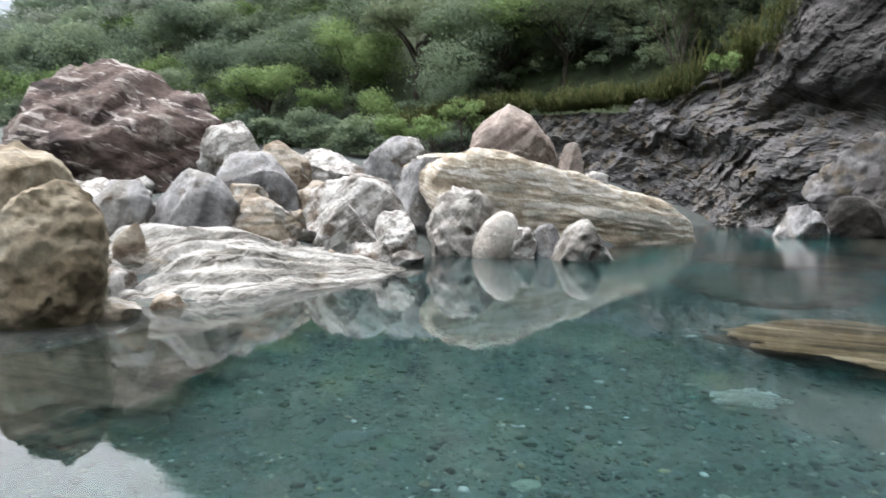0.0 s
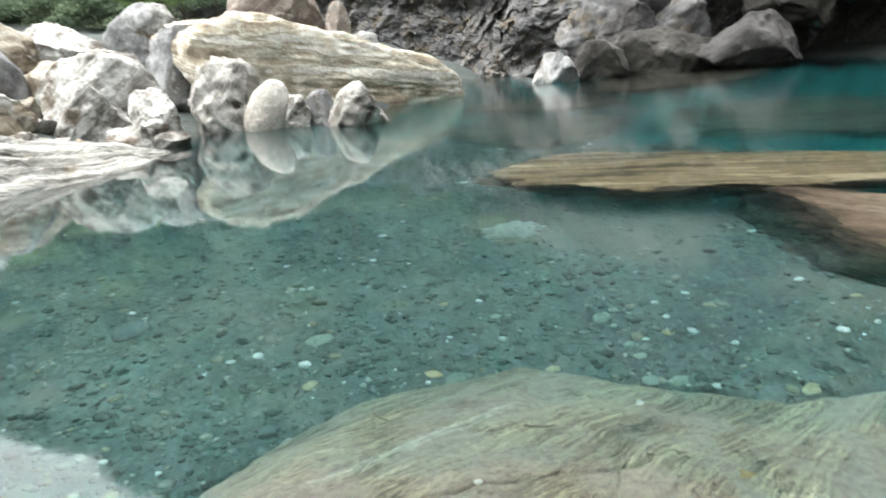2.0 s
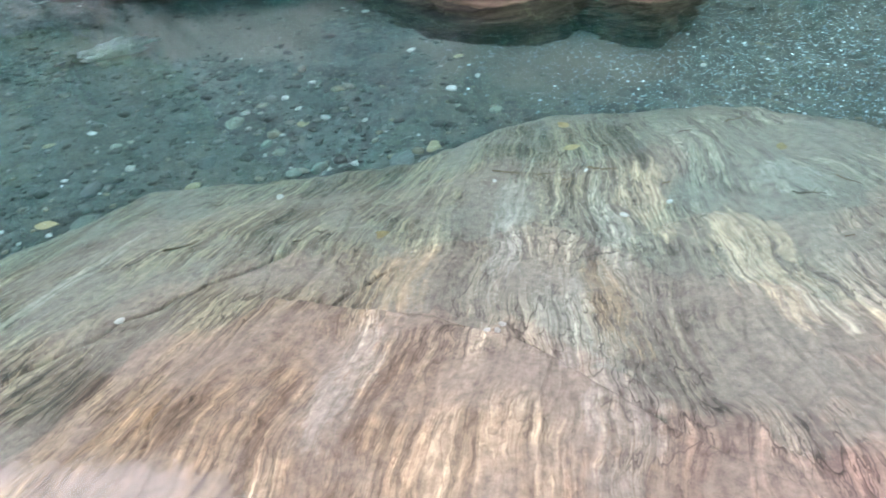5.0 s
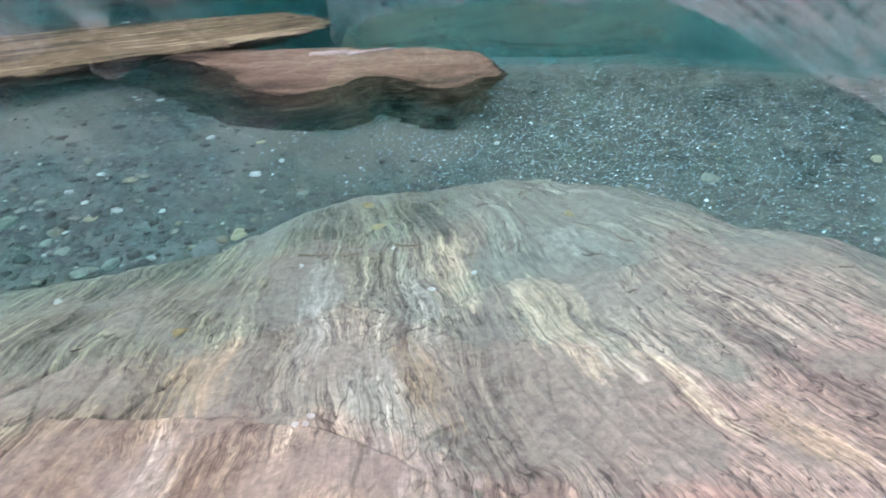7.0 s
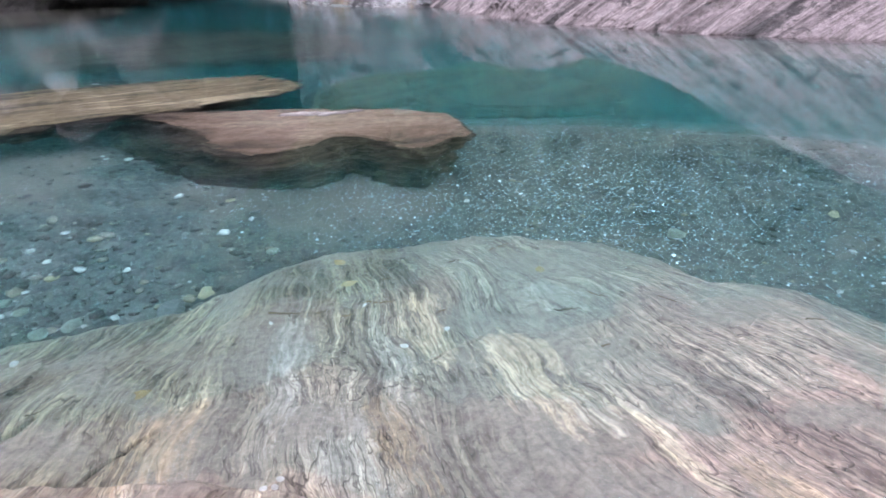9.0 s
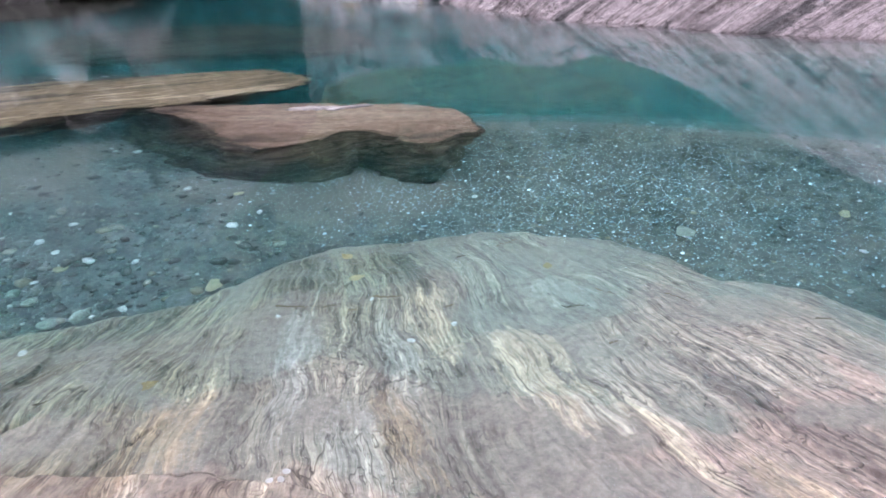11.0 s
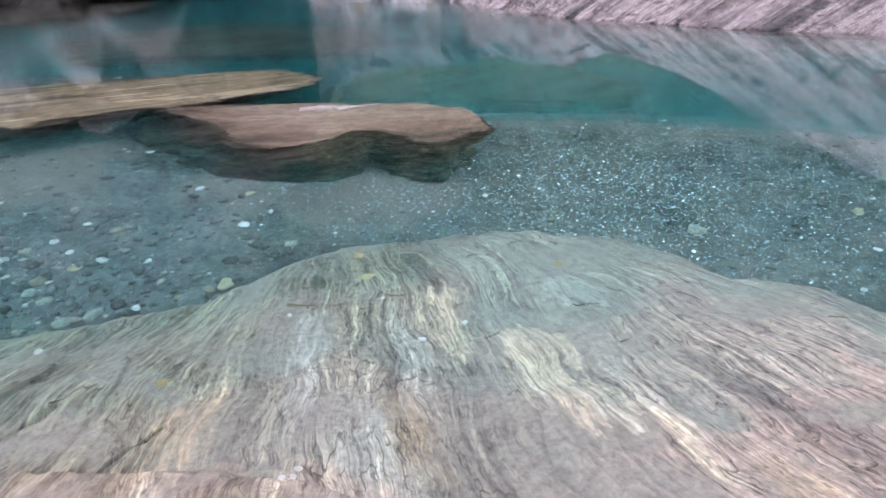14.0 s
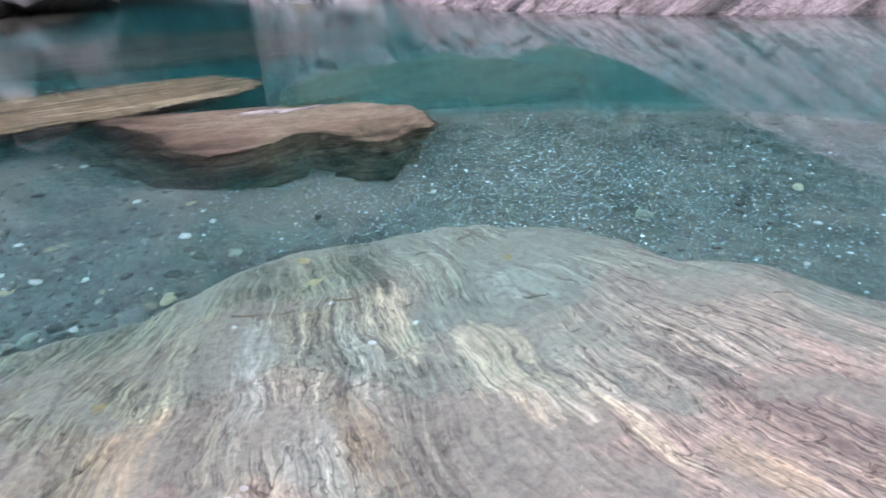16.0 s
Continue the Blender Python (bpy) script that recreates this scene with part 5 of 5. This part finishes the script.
def grass_band(name, label, line, width, count, seed, length=(0.5, 1.1)):
    """Arching blades over a strip of the cliff top."""
    rng = np.random.default_rng(seed)
    base = along(line, rng.random(count)) + np.column_stack([rng.normal(size=(count, 2)) * width, np.abs(rng.normal(size=count)) * width * 0.3])
    base = base[fbm(base[:, 0] * 0.8, base[:, 1] * 0.8, 0, 3, seed) > -0.1]
    count = len(base)
    way = rng.normal(size=(count, 3)) * (1, 1, 0.2) + (0, -0.7, 0)
    way /= np.linalg.norm(way, axis=1)[:, None]
    side = np.cross(way, (0, 0, 1))
    side /= np.linalg.norm(side, axis=1)[:, None] + 1e-9
    ln = rng.uniform(*length, count)[:, None]
    mid = base + way * ln * 0.35 + np.array([0, 0, 1]) * ln * 0.6
    tip = base + way * ln * 0.9 + np.array([0, 0, 1]) * ln * 0.45
    v = np.stack([base - side * 0.018, base + side * 0.018, mid + side * 0.015, mid - side * 0.015, tip], 1).reshape(-1, 3)
    k = np.arange(count)[:, None] * 5
    f = np.concatenate([k + np.array([[0, 1, 2]]), k + np.array([[0, 2, 3]]), k + np.array([[3, 2, 4]])])
    ob = mesh_object(name, v, f, DRY_GRASS, smooth_faces=False)
    ob.data.attributes.new("crown", "FLOAT", "POINT").data.foreach_set("value", np.repeat(rng.uniform(0.2, 0.8, count), 5).astype(np.float32))
    return tagged(ob, label, "grass", kind="stuff")


grass_band("grass", "yellow-green grass along the top of the cliff", [(-1, 40, 5.2), (2, 38, 5.6), (6, 34.5, 5.4), (10.5, 31.5, 5.4), (13.5, 28.5, 7.2), (16.5, 26.5, 9.5)], 0.9, 34000, 55, (0.3, 0.8))


# ---- far ridge, with the haze painted into its colour ----
def far_ridge():
    az = np.radians(np.linspace(-60, -20, 120))
    top = 150 + 40 * np.interp(np.degrees(az), [-60, -45, -36, -32.5, -31, -30, -28, -20], [5, 4, 3.2, 2.6, 2.1, 1.65, 1.0, -0.6]) + 6 * fbm(np.degrees(az) * 0.4, 0.2, 0, 4, 95)
    lift = np.linspace(0, 1, 14)[:, None]
    r = 820 + 160 * lift
    v = np.stack([r * np.sin(az), r * np.cos(az), lift * top + 0 * az], -1).reshape(-1, 3)
    mat = rock_material("hazy_blue_mountain", [(0.3, (0.38, 0.42, 0.47)), (0.7, (0.48, 0.52, 0.57))], band=0.01, grain=0.05, bump=0.0)
    return tagged(mesh_object("backdrop", v, grid_faces(14, 120), mat), "distant blue-grey mountain ridge in haze", "mountain", kind="structure")


far_ridge()


# ---- trees that stand out from the forest ----
def tube(points, radii, sides=7):
    """A bent tapering tube as vertices and quads."""
    p = np.array(points, float)
    t = np.gradient(p, axis=0)
    t /= np.linalg.norm(t, axis=1)[:, None]
    a = np.cross(t, (0.31, 0.95, 0.05))
    a /= np.linalg.norm(a, axis=1)[:, None]
    b = np.cross(t, a)
    w = np.linspace(0, 2 * np.pi, sides, endpoint=False)
    ring = a[:, None] * np.cos(w)[None, :, None] + b[:, None] * np.sin(w)[None, :, None]
    return (p[:, None] + ring * np.array(radii)[:, None, None]).reshape(-1, 3), grid_faces(len(p), sides, True)


def tree(label, x, y, crown_z, radius, seed, leaves, blade, drop=None, name="tree"):
    """A leaning trunk with limbs, and a crown of leaf clumps hung on the limbs."""
    rng = np.random.default_rng(seed)
    foot = float(ground_height(np.array(x), np.array(y))) if drop is None else crown_z - drop
    height = max(crown_z - foot, radius * 0.8)
    base = new(name)
    base.location = (x, y, foot)
    tagged(base, label, "tree" if name == "tree" else "shrub", "trees on the slope")
    lean = rng.normal(size=2) * 0.12 * height
    k = np.linspace(0, 1, 9)
    trunk = np.column_stack([lean[0] * k**2, lean[1] * k**2, height * 1.05 * k - 0.3])
    mesh_object("trunk", *tube(trunk, 0.05 * radius * (1.15 - k)), BARK, base)
    clumps = []
    for n in range(9):
        start = trunk[3 + n % 5]
        a, up = rng.uniform(0, 2 * np.pi), rng.uniform(-0.05, 0.6)
        reach = radius * rng.uniform(0.45, 0.8)
        end = np.array([lean[0] + math.cos(a) * reach, lean[1] + math.sin(a) * reach, height + up * radius * 0.8])
        q = np.linspace(0, 1, 6)[:, None]
        path = start + (end - start) * q + np.array([0, 0, 0.25 * radius]) * (q * (1 - q))
        mesh_object("limb", *tube(path, 0.022 * radius * (1.2 - q[:, 0]), 5), BARK, base)
        clumps.append(end)
    clumps = np.array(clumps + [trunk[-1] + (0, 0, 0.3 * radius)])
    count = int(10 * (radius / blade) ** 2)
    b = rng.integers(0, len(clumps), count)
    w = rng.normal(size=(count, 3))
    w /= np.linalg.norm(w, axis=1)[:, None]
    w[:, 2] = np.where(rng.random(count) < 0.8, np.abs(w[:, 2]), w[:, 2])
    size = rng.uniform(0.28, 0.5, len(clumps))[b] * radius * rng.uniform(0.55, 1.05, count)
    p = clumps[b] + w * size[:, None] * (1.1, 1.1, 0.7)
    v = leaf_triangles(p, w, blade, rng)
    top = mesh_object("crown", v, np.arange(len(v)).reshape(-1, 3), leaves, base, smooth_faces=False)
    top.data.attributes.new("crown", "FLOAT", "POINT").data.foreach_set("value", np.full(len(v), rng.uniform(0.4, 0.7), np.float32))
    return base


for k, (label, place, radius, leaves, blade) in enumerate([
    ("round fresh green tree at the forest edge", (-13.0, 50.4, 8.4), 3.6, LIGHT_LEAVES, 0.13),
    ("spreading bright green tree above the cliff", (3.4, 41.5, 10.2), 4.4, LIGHT_LEAVES, 0.10),
    ("tall dark green tree on the slope", (-1.8, 46.0, 11.6), 4.4, DARK_LEAVES, 0.17),
    ("yellow-green tree at the forest edge", (-6.4, 49.6, 9.0), 3.8, LIGHT_LEAVES, 0.12),
    ("green tree higher on the slope", (-13.8, 66.6, 16.5), 4.5, LEAVES, 0.24),
    ("dark green tree above the cliff", (6.9, 39.4, 10.6), 3.2, DARK_LEAVES, 0.10),
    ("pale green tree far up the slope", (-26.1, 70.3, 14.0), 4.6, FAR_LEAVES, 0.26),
    ("green tree leaning over the cliff", (11.2, 31.6, 10.2), 2.2, DARK_LEAVES, 0.10),
]):
    tree(label, *place, radius, 500 + k, leaves, blade)
for k, (place, radius) in enumerate([((-1.7, 30.0, 3.7), 1.3), ((-0.4, 31.5, 3.9), 1.0), ((-8.1, 47.3, 7.2), 1.8), ((0.9, 33.0, 5.0), 1.0), ((11.1, 27.6, 6.2), 0.8)]):
    tree("low bright green shrub among the rocks", *place, radius, 540 + k, LIGHT_LEAVES, 0.10, drop=radius * 0.9, name="shrub")


# ---- stones on the pool bed ----
def bed_z(x, y):
    return ground_height(np.asarray(x, float), np.asarray(y, float))


def stone_shape(rng, level=2, flat=0.55):
    n, faces = sphere(level)
    p = n.copy()
    for _ in range(6):
        q = rng.normal(size=3)
        q /= np.linalg.norm(q)
        p = p - 0.9 * np.maximum(p @ q - rng.uniform(0.55, 0.85), 0)[:, None] * q
    return p * (1.0, rng.uniform(0.6, 0.9), flat * rng.uniform(0.6, 1.1)), faces


STONE_TINTS = {
    "white": rock_material("white_quartz", [(0.3, (0.42, 0.42, 0.40)), (0.7, (0.66, 0.66, 0.64))], grain=30),
    "tan": rock_material("tan_pebble", [(0.3, (0.30, 0.25, 0.15)), (0.7, (0.46, 0.40, 0.26))], grain=30),
    "green": rock_material("greenschist_pebble", [(0.3, (0.13, 0.16, 0.14)), (0.7, (0.26, 0.30, 0.26))], grain=30),
    "dark": rock_material("dark_slate_pebble", [(0.3, (0.07, 0.08, 0.085)), (0.7, (0.15, 0.165, 0.165))], grain=30),
    "pale": rock_material("pale_green_pebble", [(0.3, (0.18, 0.21, 0.18)), (0.7, (0.32, 0.35, 0.30))], grain=30),
}


def bed_stone(tint, x, y, half, seed, turn=0.0, flat=0.5, on=None):
    rng = np.random.default_rng(seed)
    p, faces = stone_shape(rng, 3, flat)
    ob = mesh_object("bed_stone", p * half, faces, STONE_TINTS[tint])
    z = float(bed_z(x, y)) if on is None else on
    ob.matrix_world = pose(x, y, z + half * flat * 0.35, rng.uniform(-8, 8), rng.uniform(-8, 8), turn)
    where = "lying on the bedrock slab under water" if on is not None else "lying on the gravel bed"
    return tagged(ob, f"{ {'white': 'white quartz', 'tan': 'tan', 'green': 'grey-green', 'dark': 'dark slate', 'pale': 'pale green'}[tint] } stone {where}", "stone", "stones on the pool bed")


for k, (tint, x, y, half, turn, flat) in enumerate([
        ("tan", 1.53, 2.83, 0.055, 0, 0.6), ("white", 2.13, 2.33, 0.05, 50, 0.6), ("dark", 2.27, 2.14, 0.10, 20, 0.4), ("white", 3.44, 3.60, 0.07, -30, 0.4),
        ("white", 3.36, 3.70, 0.04, 0, 0.5), ("pale", 2.03, 3.18, 0.10, 40, 0.5), ("pale", 0.46, 3.65, 0.12, 10, 0.4), ("white", -0.04, 3.58, 0.05, 0, 0.5),
        ("white", 3.02, 2.76, 0.055, 0, 0.6), ("dark", -0.61, 4.21, 0.17, 10, 0.3), ("tan", 0.80, 2.74, 0.05, 0, 0.6), ("tan", 4.28, -0.60, 0.07, 0, 0.4), ("pale", 3.83, 0.16, 0.09, 20, 0.5),
        ("white", 3.87, 1.36, 0.04, 0, 0.6), ("tan", 2.43, 2.08, 0.07, 30, 0.4), ("white", 2.32, 2.98, 0.045, 0, 0.5), ("white", 2.25, 2.86, 0.045, 60, 0.5), ("tan", 3.07, 2.44, 0.045, 0, 0.5),
        ("pale", 2.84, 2.01, 0.06, 0, 0.5), ("green", 1.98, 2.84, 0.06, 0, 0.6), ("dark", 1.70, 2.95, 0.09, 15, 0.5), ("tan", 0.34, 3.18, 0.06, 0, 0.6), ("tan", 1.27, 3.79, 0.05, 0, 0.5),
        ("tan", 2.23, 2.84, 0.05, 0, 0.5), ("white", 2.42, 2.55, 0.045, 0, 0.5), ("pale", 1.97, 2.72, 0.06, 20, 0.4), ("green", 1.05, 2.95, 0.08, 0, 0.5), ("dark", 1.2, 3.2, 0.1, 30, 0.4), ("green", 0.3, 2.7, 0.07, 0, 0.5),
        ("green", 2.0, 2.45, 0.07, 0, 0.6), ("green", 1.9, 2.52, 0.06, 40, 0.6), ("dark", 0.1, 2.9, 0.09, 70, 0.5), ("pale", 1.5, 3.5, 0.05, 0, 0.5)]):
    bed_stone(tint, x, y, half * (0.58 if tint == "white" else 0.78), 300 + k, turn, flat)
for k, (x, y, half) in enumerate([(0.70, 1.73, 0.026), (1.246, 0.80, 0.019), (1.257, 0.776, 0.015), (1.285, 0.78, 0.016), (2.096, 0.874, 0.022), (2.285, 0.797, 0.022), (2.315, 1.157, 0.018), (1.461, 1.974, 0.026), (2.031, 1.384, 0.017)]):
    bed_stone("white", x, y, half * 0.7, 360 + k, 30 * k, 0.5, on=float(slab_top(np.array(x), np.array(y))))


def pale_block():
    """Low ragged whitish rock lying on the gravel: a row of broken lumps in one piece."""
    rng = np.random.default_rng(377)
    verts, faces, n = [], [], 0
    for k in range(14):
        big = 1.5 if k < 4 else 0.8
        p, f = rock_mesh((big * rng.uniform(0.06, 0.13), big * rng.uniform(0.03, 0.07), big * rng.uniform(0.04, 0.08)), 380 + k, level=4, chips=0.35, rough=0.3)
        p = p + (0.055 * math.sqrt(k) * math.cos(2.4 * k), 0.05 * math.sqrt(k) * math.sin(2.4 * k), 0.0)
        verts.append(p)
        faces.append(f + n)
        n += len(p)
    ob = mesh_object("bed_rock", np.concatenate(verts), np.concatenate(faces), STONE_TINTS["white"])
    ob.matrix_world = pose(2.2, 4.8, float(bed_z(2.2, 4.8)) + 0.02, 0, 0, -12)
    return tagged(ob, "ragged whitish rock lying on the gravel bed", "rock")


pale_block()


def build_pebbles():
    rng = np.random.default_rng(21)
    shapes = [stone_shape(rng, 1, 0.6)[0] for _ in range(12)]
    faces = sphere(1)[1]
    az, r = np.radians(rng.uniform(-50, 112, 60000)), 2.2 + rng.random(60000) ** 1.6 * 7.5
    x, y = r * np.sin(az), r * np.cos(az)
    z = bed_z(x, y)
    keep = (rng.random(60000) > silt(x, y) * 0.6) & (z < -0.15) & (rng.random(60000) > smooth(-1.05, -1.5, z))
    x, y, z, r = (q[keep][:27000] for q in (x, y, z, r))
    size = np.clip(rng.lognormal(-4.45, 0.6, len(x)), 0.005, 0.05) * (1 + 0.04 * r)
    size = size * (1 - 0.45 * smooth(50, 62, np.degrees(np.arctan2(x, y))))
    a = rng.uniform(0, 2 * np.pi, len(x))
    p = np.array(shapes)[np.arange(len(x)) % 12] * size[:, None, None]
    c, d = np.cos(a)[:, None], np.sin(a)[:, None]
    p = np.stack([p[..., 0] * c - p[..., 1] * d + x[:, None], p[..., 0] * d + p[..., 1] * c + y[:, None], p[..., 2] + (z + size * 0.2)[:, None]], -1)
    verts = p.reshape(-1, 3)
    index = (faces[None] + (np.arange(len(x)) * p.shape[1])[:, None, None]).reshape(-1, 3)
    ob = mesh_object("pebbles", verts, index, PEBBLES)
    return tagged(ob, "loose grey-green and white pebbles on the pool bed", "pebbles", kind="stuff")


build_pebbles()

# ---- sunken ledges far out in the pool ----
for outline, z, seed in (([(5.2, 13.4), (6.5, 14.6), (7.7, 14.0), (7.8, 12.2), (6.7, 11.5), (5.7, 11.9)], -0.3, 71), ([(3.8, 10.6), (5.0, 11.2), (6.4, 10.2), (4.9, 8.5), (3.8, 8.4)], -0.8, 72),
                         ([(8.9, 14.6), (12.4, 19.0), (15.8, 17.4), (13.1, 14.4), (10.4, 13.7)], -0.2, 73), ([(6.2, 3.6), (6.85, 3.3), (6.7, 2.35), (7.1, 1.45), (8.0, 1.6), (8.4, 3.0), (7.4, 4.2)], -1.5, 74),
                         ([(-3.1, 3.75), (-2.5, 3.85), (-2.2, 4.1), (-1.88, 4.35), (-1.86, 4.85), (-1.92, 5.7), (-1.85, 6.3), (-1.9, 7.4), (-2.6, 7.6), (-3.4, 6.6), (-3.7, 5.2)], -0.28, 76),
                         ([(6.6, 7.9), (7.3, 6.9), (8.45, 5.4), (10.5, 6.5), (10.5, 9.5), (8.0, 10.0)], -0.95, 75)):
    flat_rock("sunken olive rock ledge deep in the pool", outline, z, 0.5, LEDGE_ROCK, seed, under=-0.1)


def build_grit():
    """Fine bright grit strewn over the bed beside the slab."""
    rng = np.random.default_rng(23)
    n, faces = sphere(1)
    az, r = np.radians(rng.normal(80, 13, 9000)), rng.normal(4.3, 0.75, 9000)
    x, y = r * np.sin(az), r * np.cos(az)
    size = np.clip(rng.lognormal(-5.35, 0.45, len(x)), 0.003, 0.014)
    p = n[None] * size[:, None, None] * np.array((1.0, 0.8, 0.5)) + np.stack([x, y, bed_z(x, y) + size * 0.3], -1)[:, None]
    index = (faces[None] + (np.arange(len(x)) * len(n))[:, None, None]).reshape(-1, 3)
    ob = mesh_object("grit", p.reshape(-1, 3), index, GRIT)
    return tagged(ob, "bright quartz grit strewn on the bed", "grit", kind="stuff")


def grit_material():
    m, n, l, b = nodes_of("quartz_grit")
    geo = n.new("ShaderNodeNewGeometry")
    r = ramp(n, [(0.0, (0.075, 0.11, 0.125)), (0.7, (0.15, 0.21, 0.235)), (0.88, (0.24, 0.31, 0.35)), (1.0, (0.70, 0.76, 0.80))])
    l.new(geo.outputs["Random Per Island"], r.inputs[0])
    l.new(r.outputs[0], b.inputs["Base Color"])
    b.inputs["Roughness"].default_value = 0.6
    return m


GRIT = grit_material()
build_grit()


# ---- litter lying on the slab ----
TWIG_BARK = rock_material("sodden_twig", [(0.3, (0.05, 0.035, 0.02)), (0.5, (0.12, 0.085, 0.045)), (0.7, (0.24, 0.18, 0.10))], band=30.0, grain=60.0, bump=0.3)
DEAD_LEAF = rock_material("dead_leaf", [(0.3, (0.20, 0.13, 0.05)), (0.5, (0.34, 0.25, 0.12)), (0.7, (0.48, 0.40, 0.24))], band=20.0, grain=50.0, bump=0.3)


def on_slab(x, y):
    return float(slab_top(np.array(x), np.array(y)))


def twig(start, end, thick, seed):
    """A bent sodden twig with a broken side shoot, following the rock under it."""
    rng = np.random.default_rng(seed)
    a, b = np.array(start), np.array(end)
    k = np.linspace(0, 1, 9)
    side = np.array([a[1] - b[1], b[0] - a[0]])
    line = a + (b - a) * k[:, None] + side * (rng.uniform(-0.12, 0.12) * np.sin(np.pi * k) + 0.03 * rng.normal(size=9))[:, None]
    mid = line.mean(0)
    rest = np.array([on_slab(*p) for p in line]).max() + thick * 0.8
    ob = new("twig")
    ob.location = (*mid, rest)
    tagged(ob, "thin brown twig lying on the bedrock slab under water", "twig", "twigs on the slab")
    path = np.column_stack([line - mid, 0.3 * thick * rng.normal(size=9)])
    mesh_object("stem", *tube(path, thick * (1.1 - 0.6 * k), 6), TWIG_BARK, ob)
    shoot = path[5] + np.linspace(0, 1, 4)[:, None] * np.array([*(side * rng.choice((-0.3, 0.3)) + (b - a) * 0.15), thick])
    mesh_object("side_shoot", *tube(shoot, thick * np.linspace(0.5, 0.2, 4), 5), TWIG_BARK, ob)
    return ob


for k, (start, end) in enumerate([((2.085, 1.437), (2.134, 1.327)), ((2.174, 1.284), (2.208, 1.244)), ((2.326, 1.156), (2.372, 1.056)), ((2.515, 1.205), (2.549, 1.165)), ((2.928, 0.874), (3.026, 0.815)), ((2.747, 0.987), (2.79, 0.952)),
                                  ((2.727, 0.384), (2.714, 0.299)), ((2.713, 0.119), (2.68, 0.026)), ((2.575, 0.477), (2.621, 0.38)), ((2.701, -0.379), (2.723, -0.448)), ((2.349, 0.249), (2.376, 0.226)), ((1.26, 1.639), (1.292, 1.615)),
                                  ((2.201, 1.189), (2.229, 1.157)), ((2.359, 0.864), (2.388, 0.842)), ((0.487, 2.301), (0.545, 2.213)), ((1.001, 2.037), (1.113, 1.986))]):
    twig(start, end, 0.0055 if k in (0, 2, 14, 15) else 0.004, 700 + k)


def fallen_leaf(x, y, length, turn, seed):
    """A curled blade with a midrib fold."""
    rng = np.random.default_rng(seed)
    u, v = np.meshgrid(np.linspace(0, 1, 9), np.linspace(-1, 1, 5), indexing="ij")
    wide = 0.32 * np.sin(np.pi * u ** 0.8) + 0.015
    top = np.stack([(u - 0.5) * length, v * wide * length, 0.06 * length * np.abs(v) + 0.10 * length * (u - 0.5) ** 2 + 0.01 * length * rng.normal(size=u.shape)], -1).reshape(-1, 3)
    f = grid_faces(9, 5)
    verts = np.concatenate([top, top - (0, 0, 0.0012)])
    ob = mesh_object("fallen_leaf", verts, np.concatenate([f, f[:, ::-1] + len(top)]), DEAD_LEAF)
    ob.matrix_world = pose(x, y, on_slab(x, y) + 0.006, rng.uniform(-6, 6), rng.uniform(-6, 6), turn)
    return tagged(ob, "small tan dead leaf lying on the bedrock under water", "leaf", "leaves on the slab")


for k, (x, y, length, turn) in enumerate([(2.436, 1.297, 0.075, -40), (2.575, 1.43, 0.07, 70), (1.48, 1.44, 0.07, -35), (0.82, 2.56, 0.09, -45), (2.87, 0.62, 0.06, 20)]):
    fallen_leaf(x, y, length, turn, 730 + k)
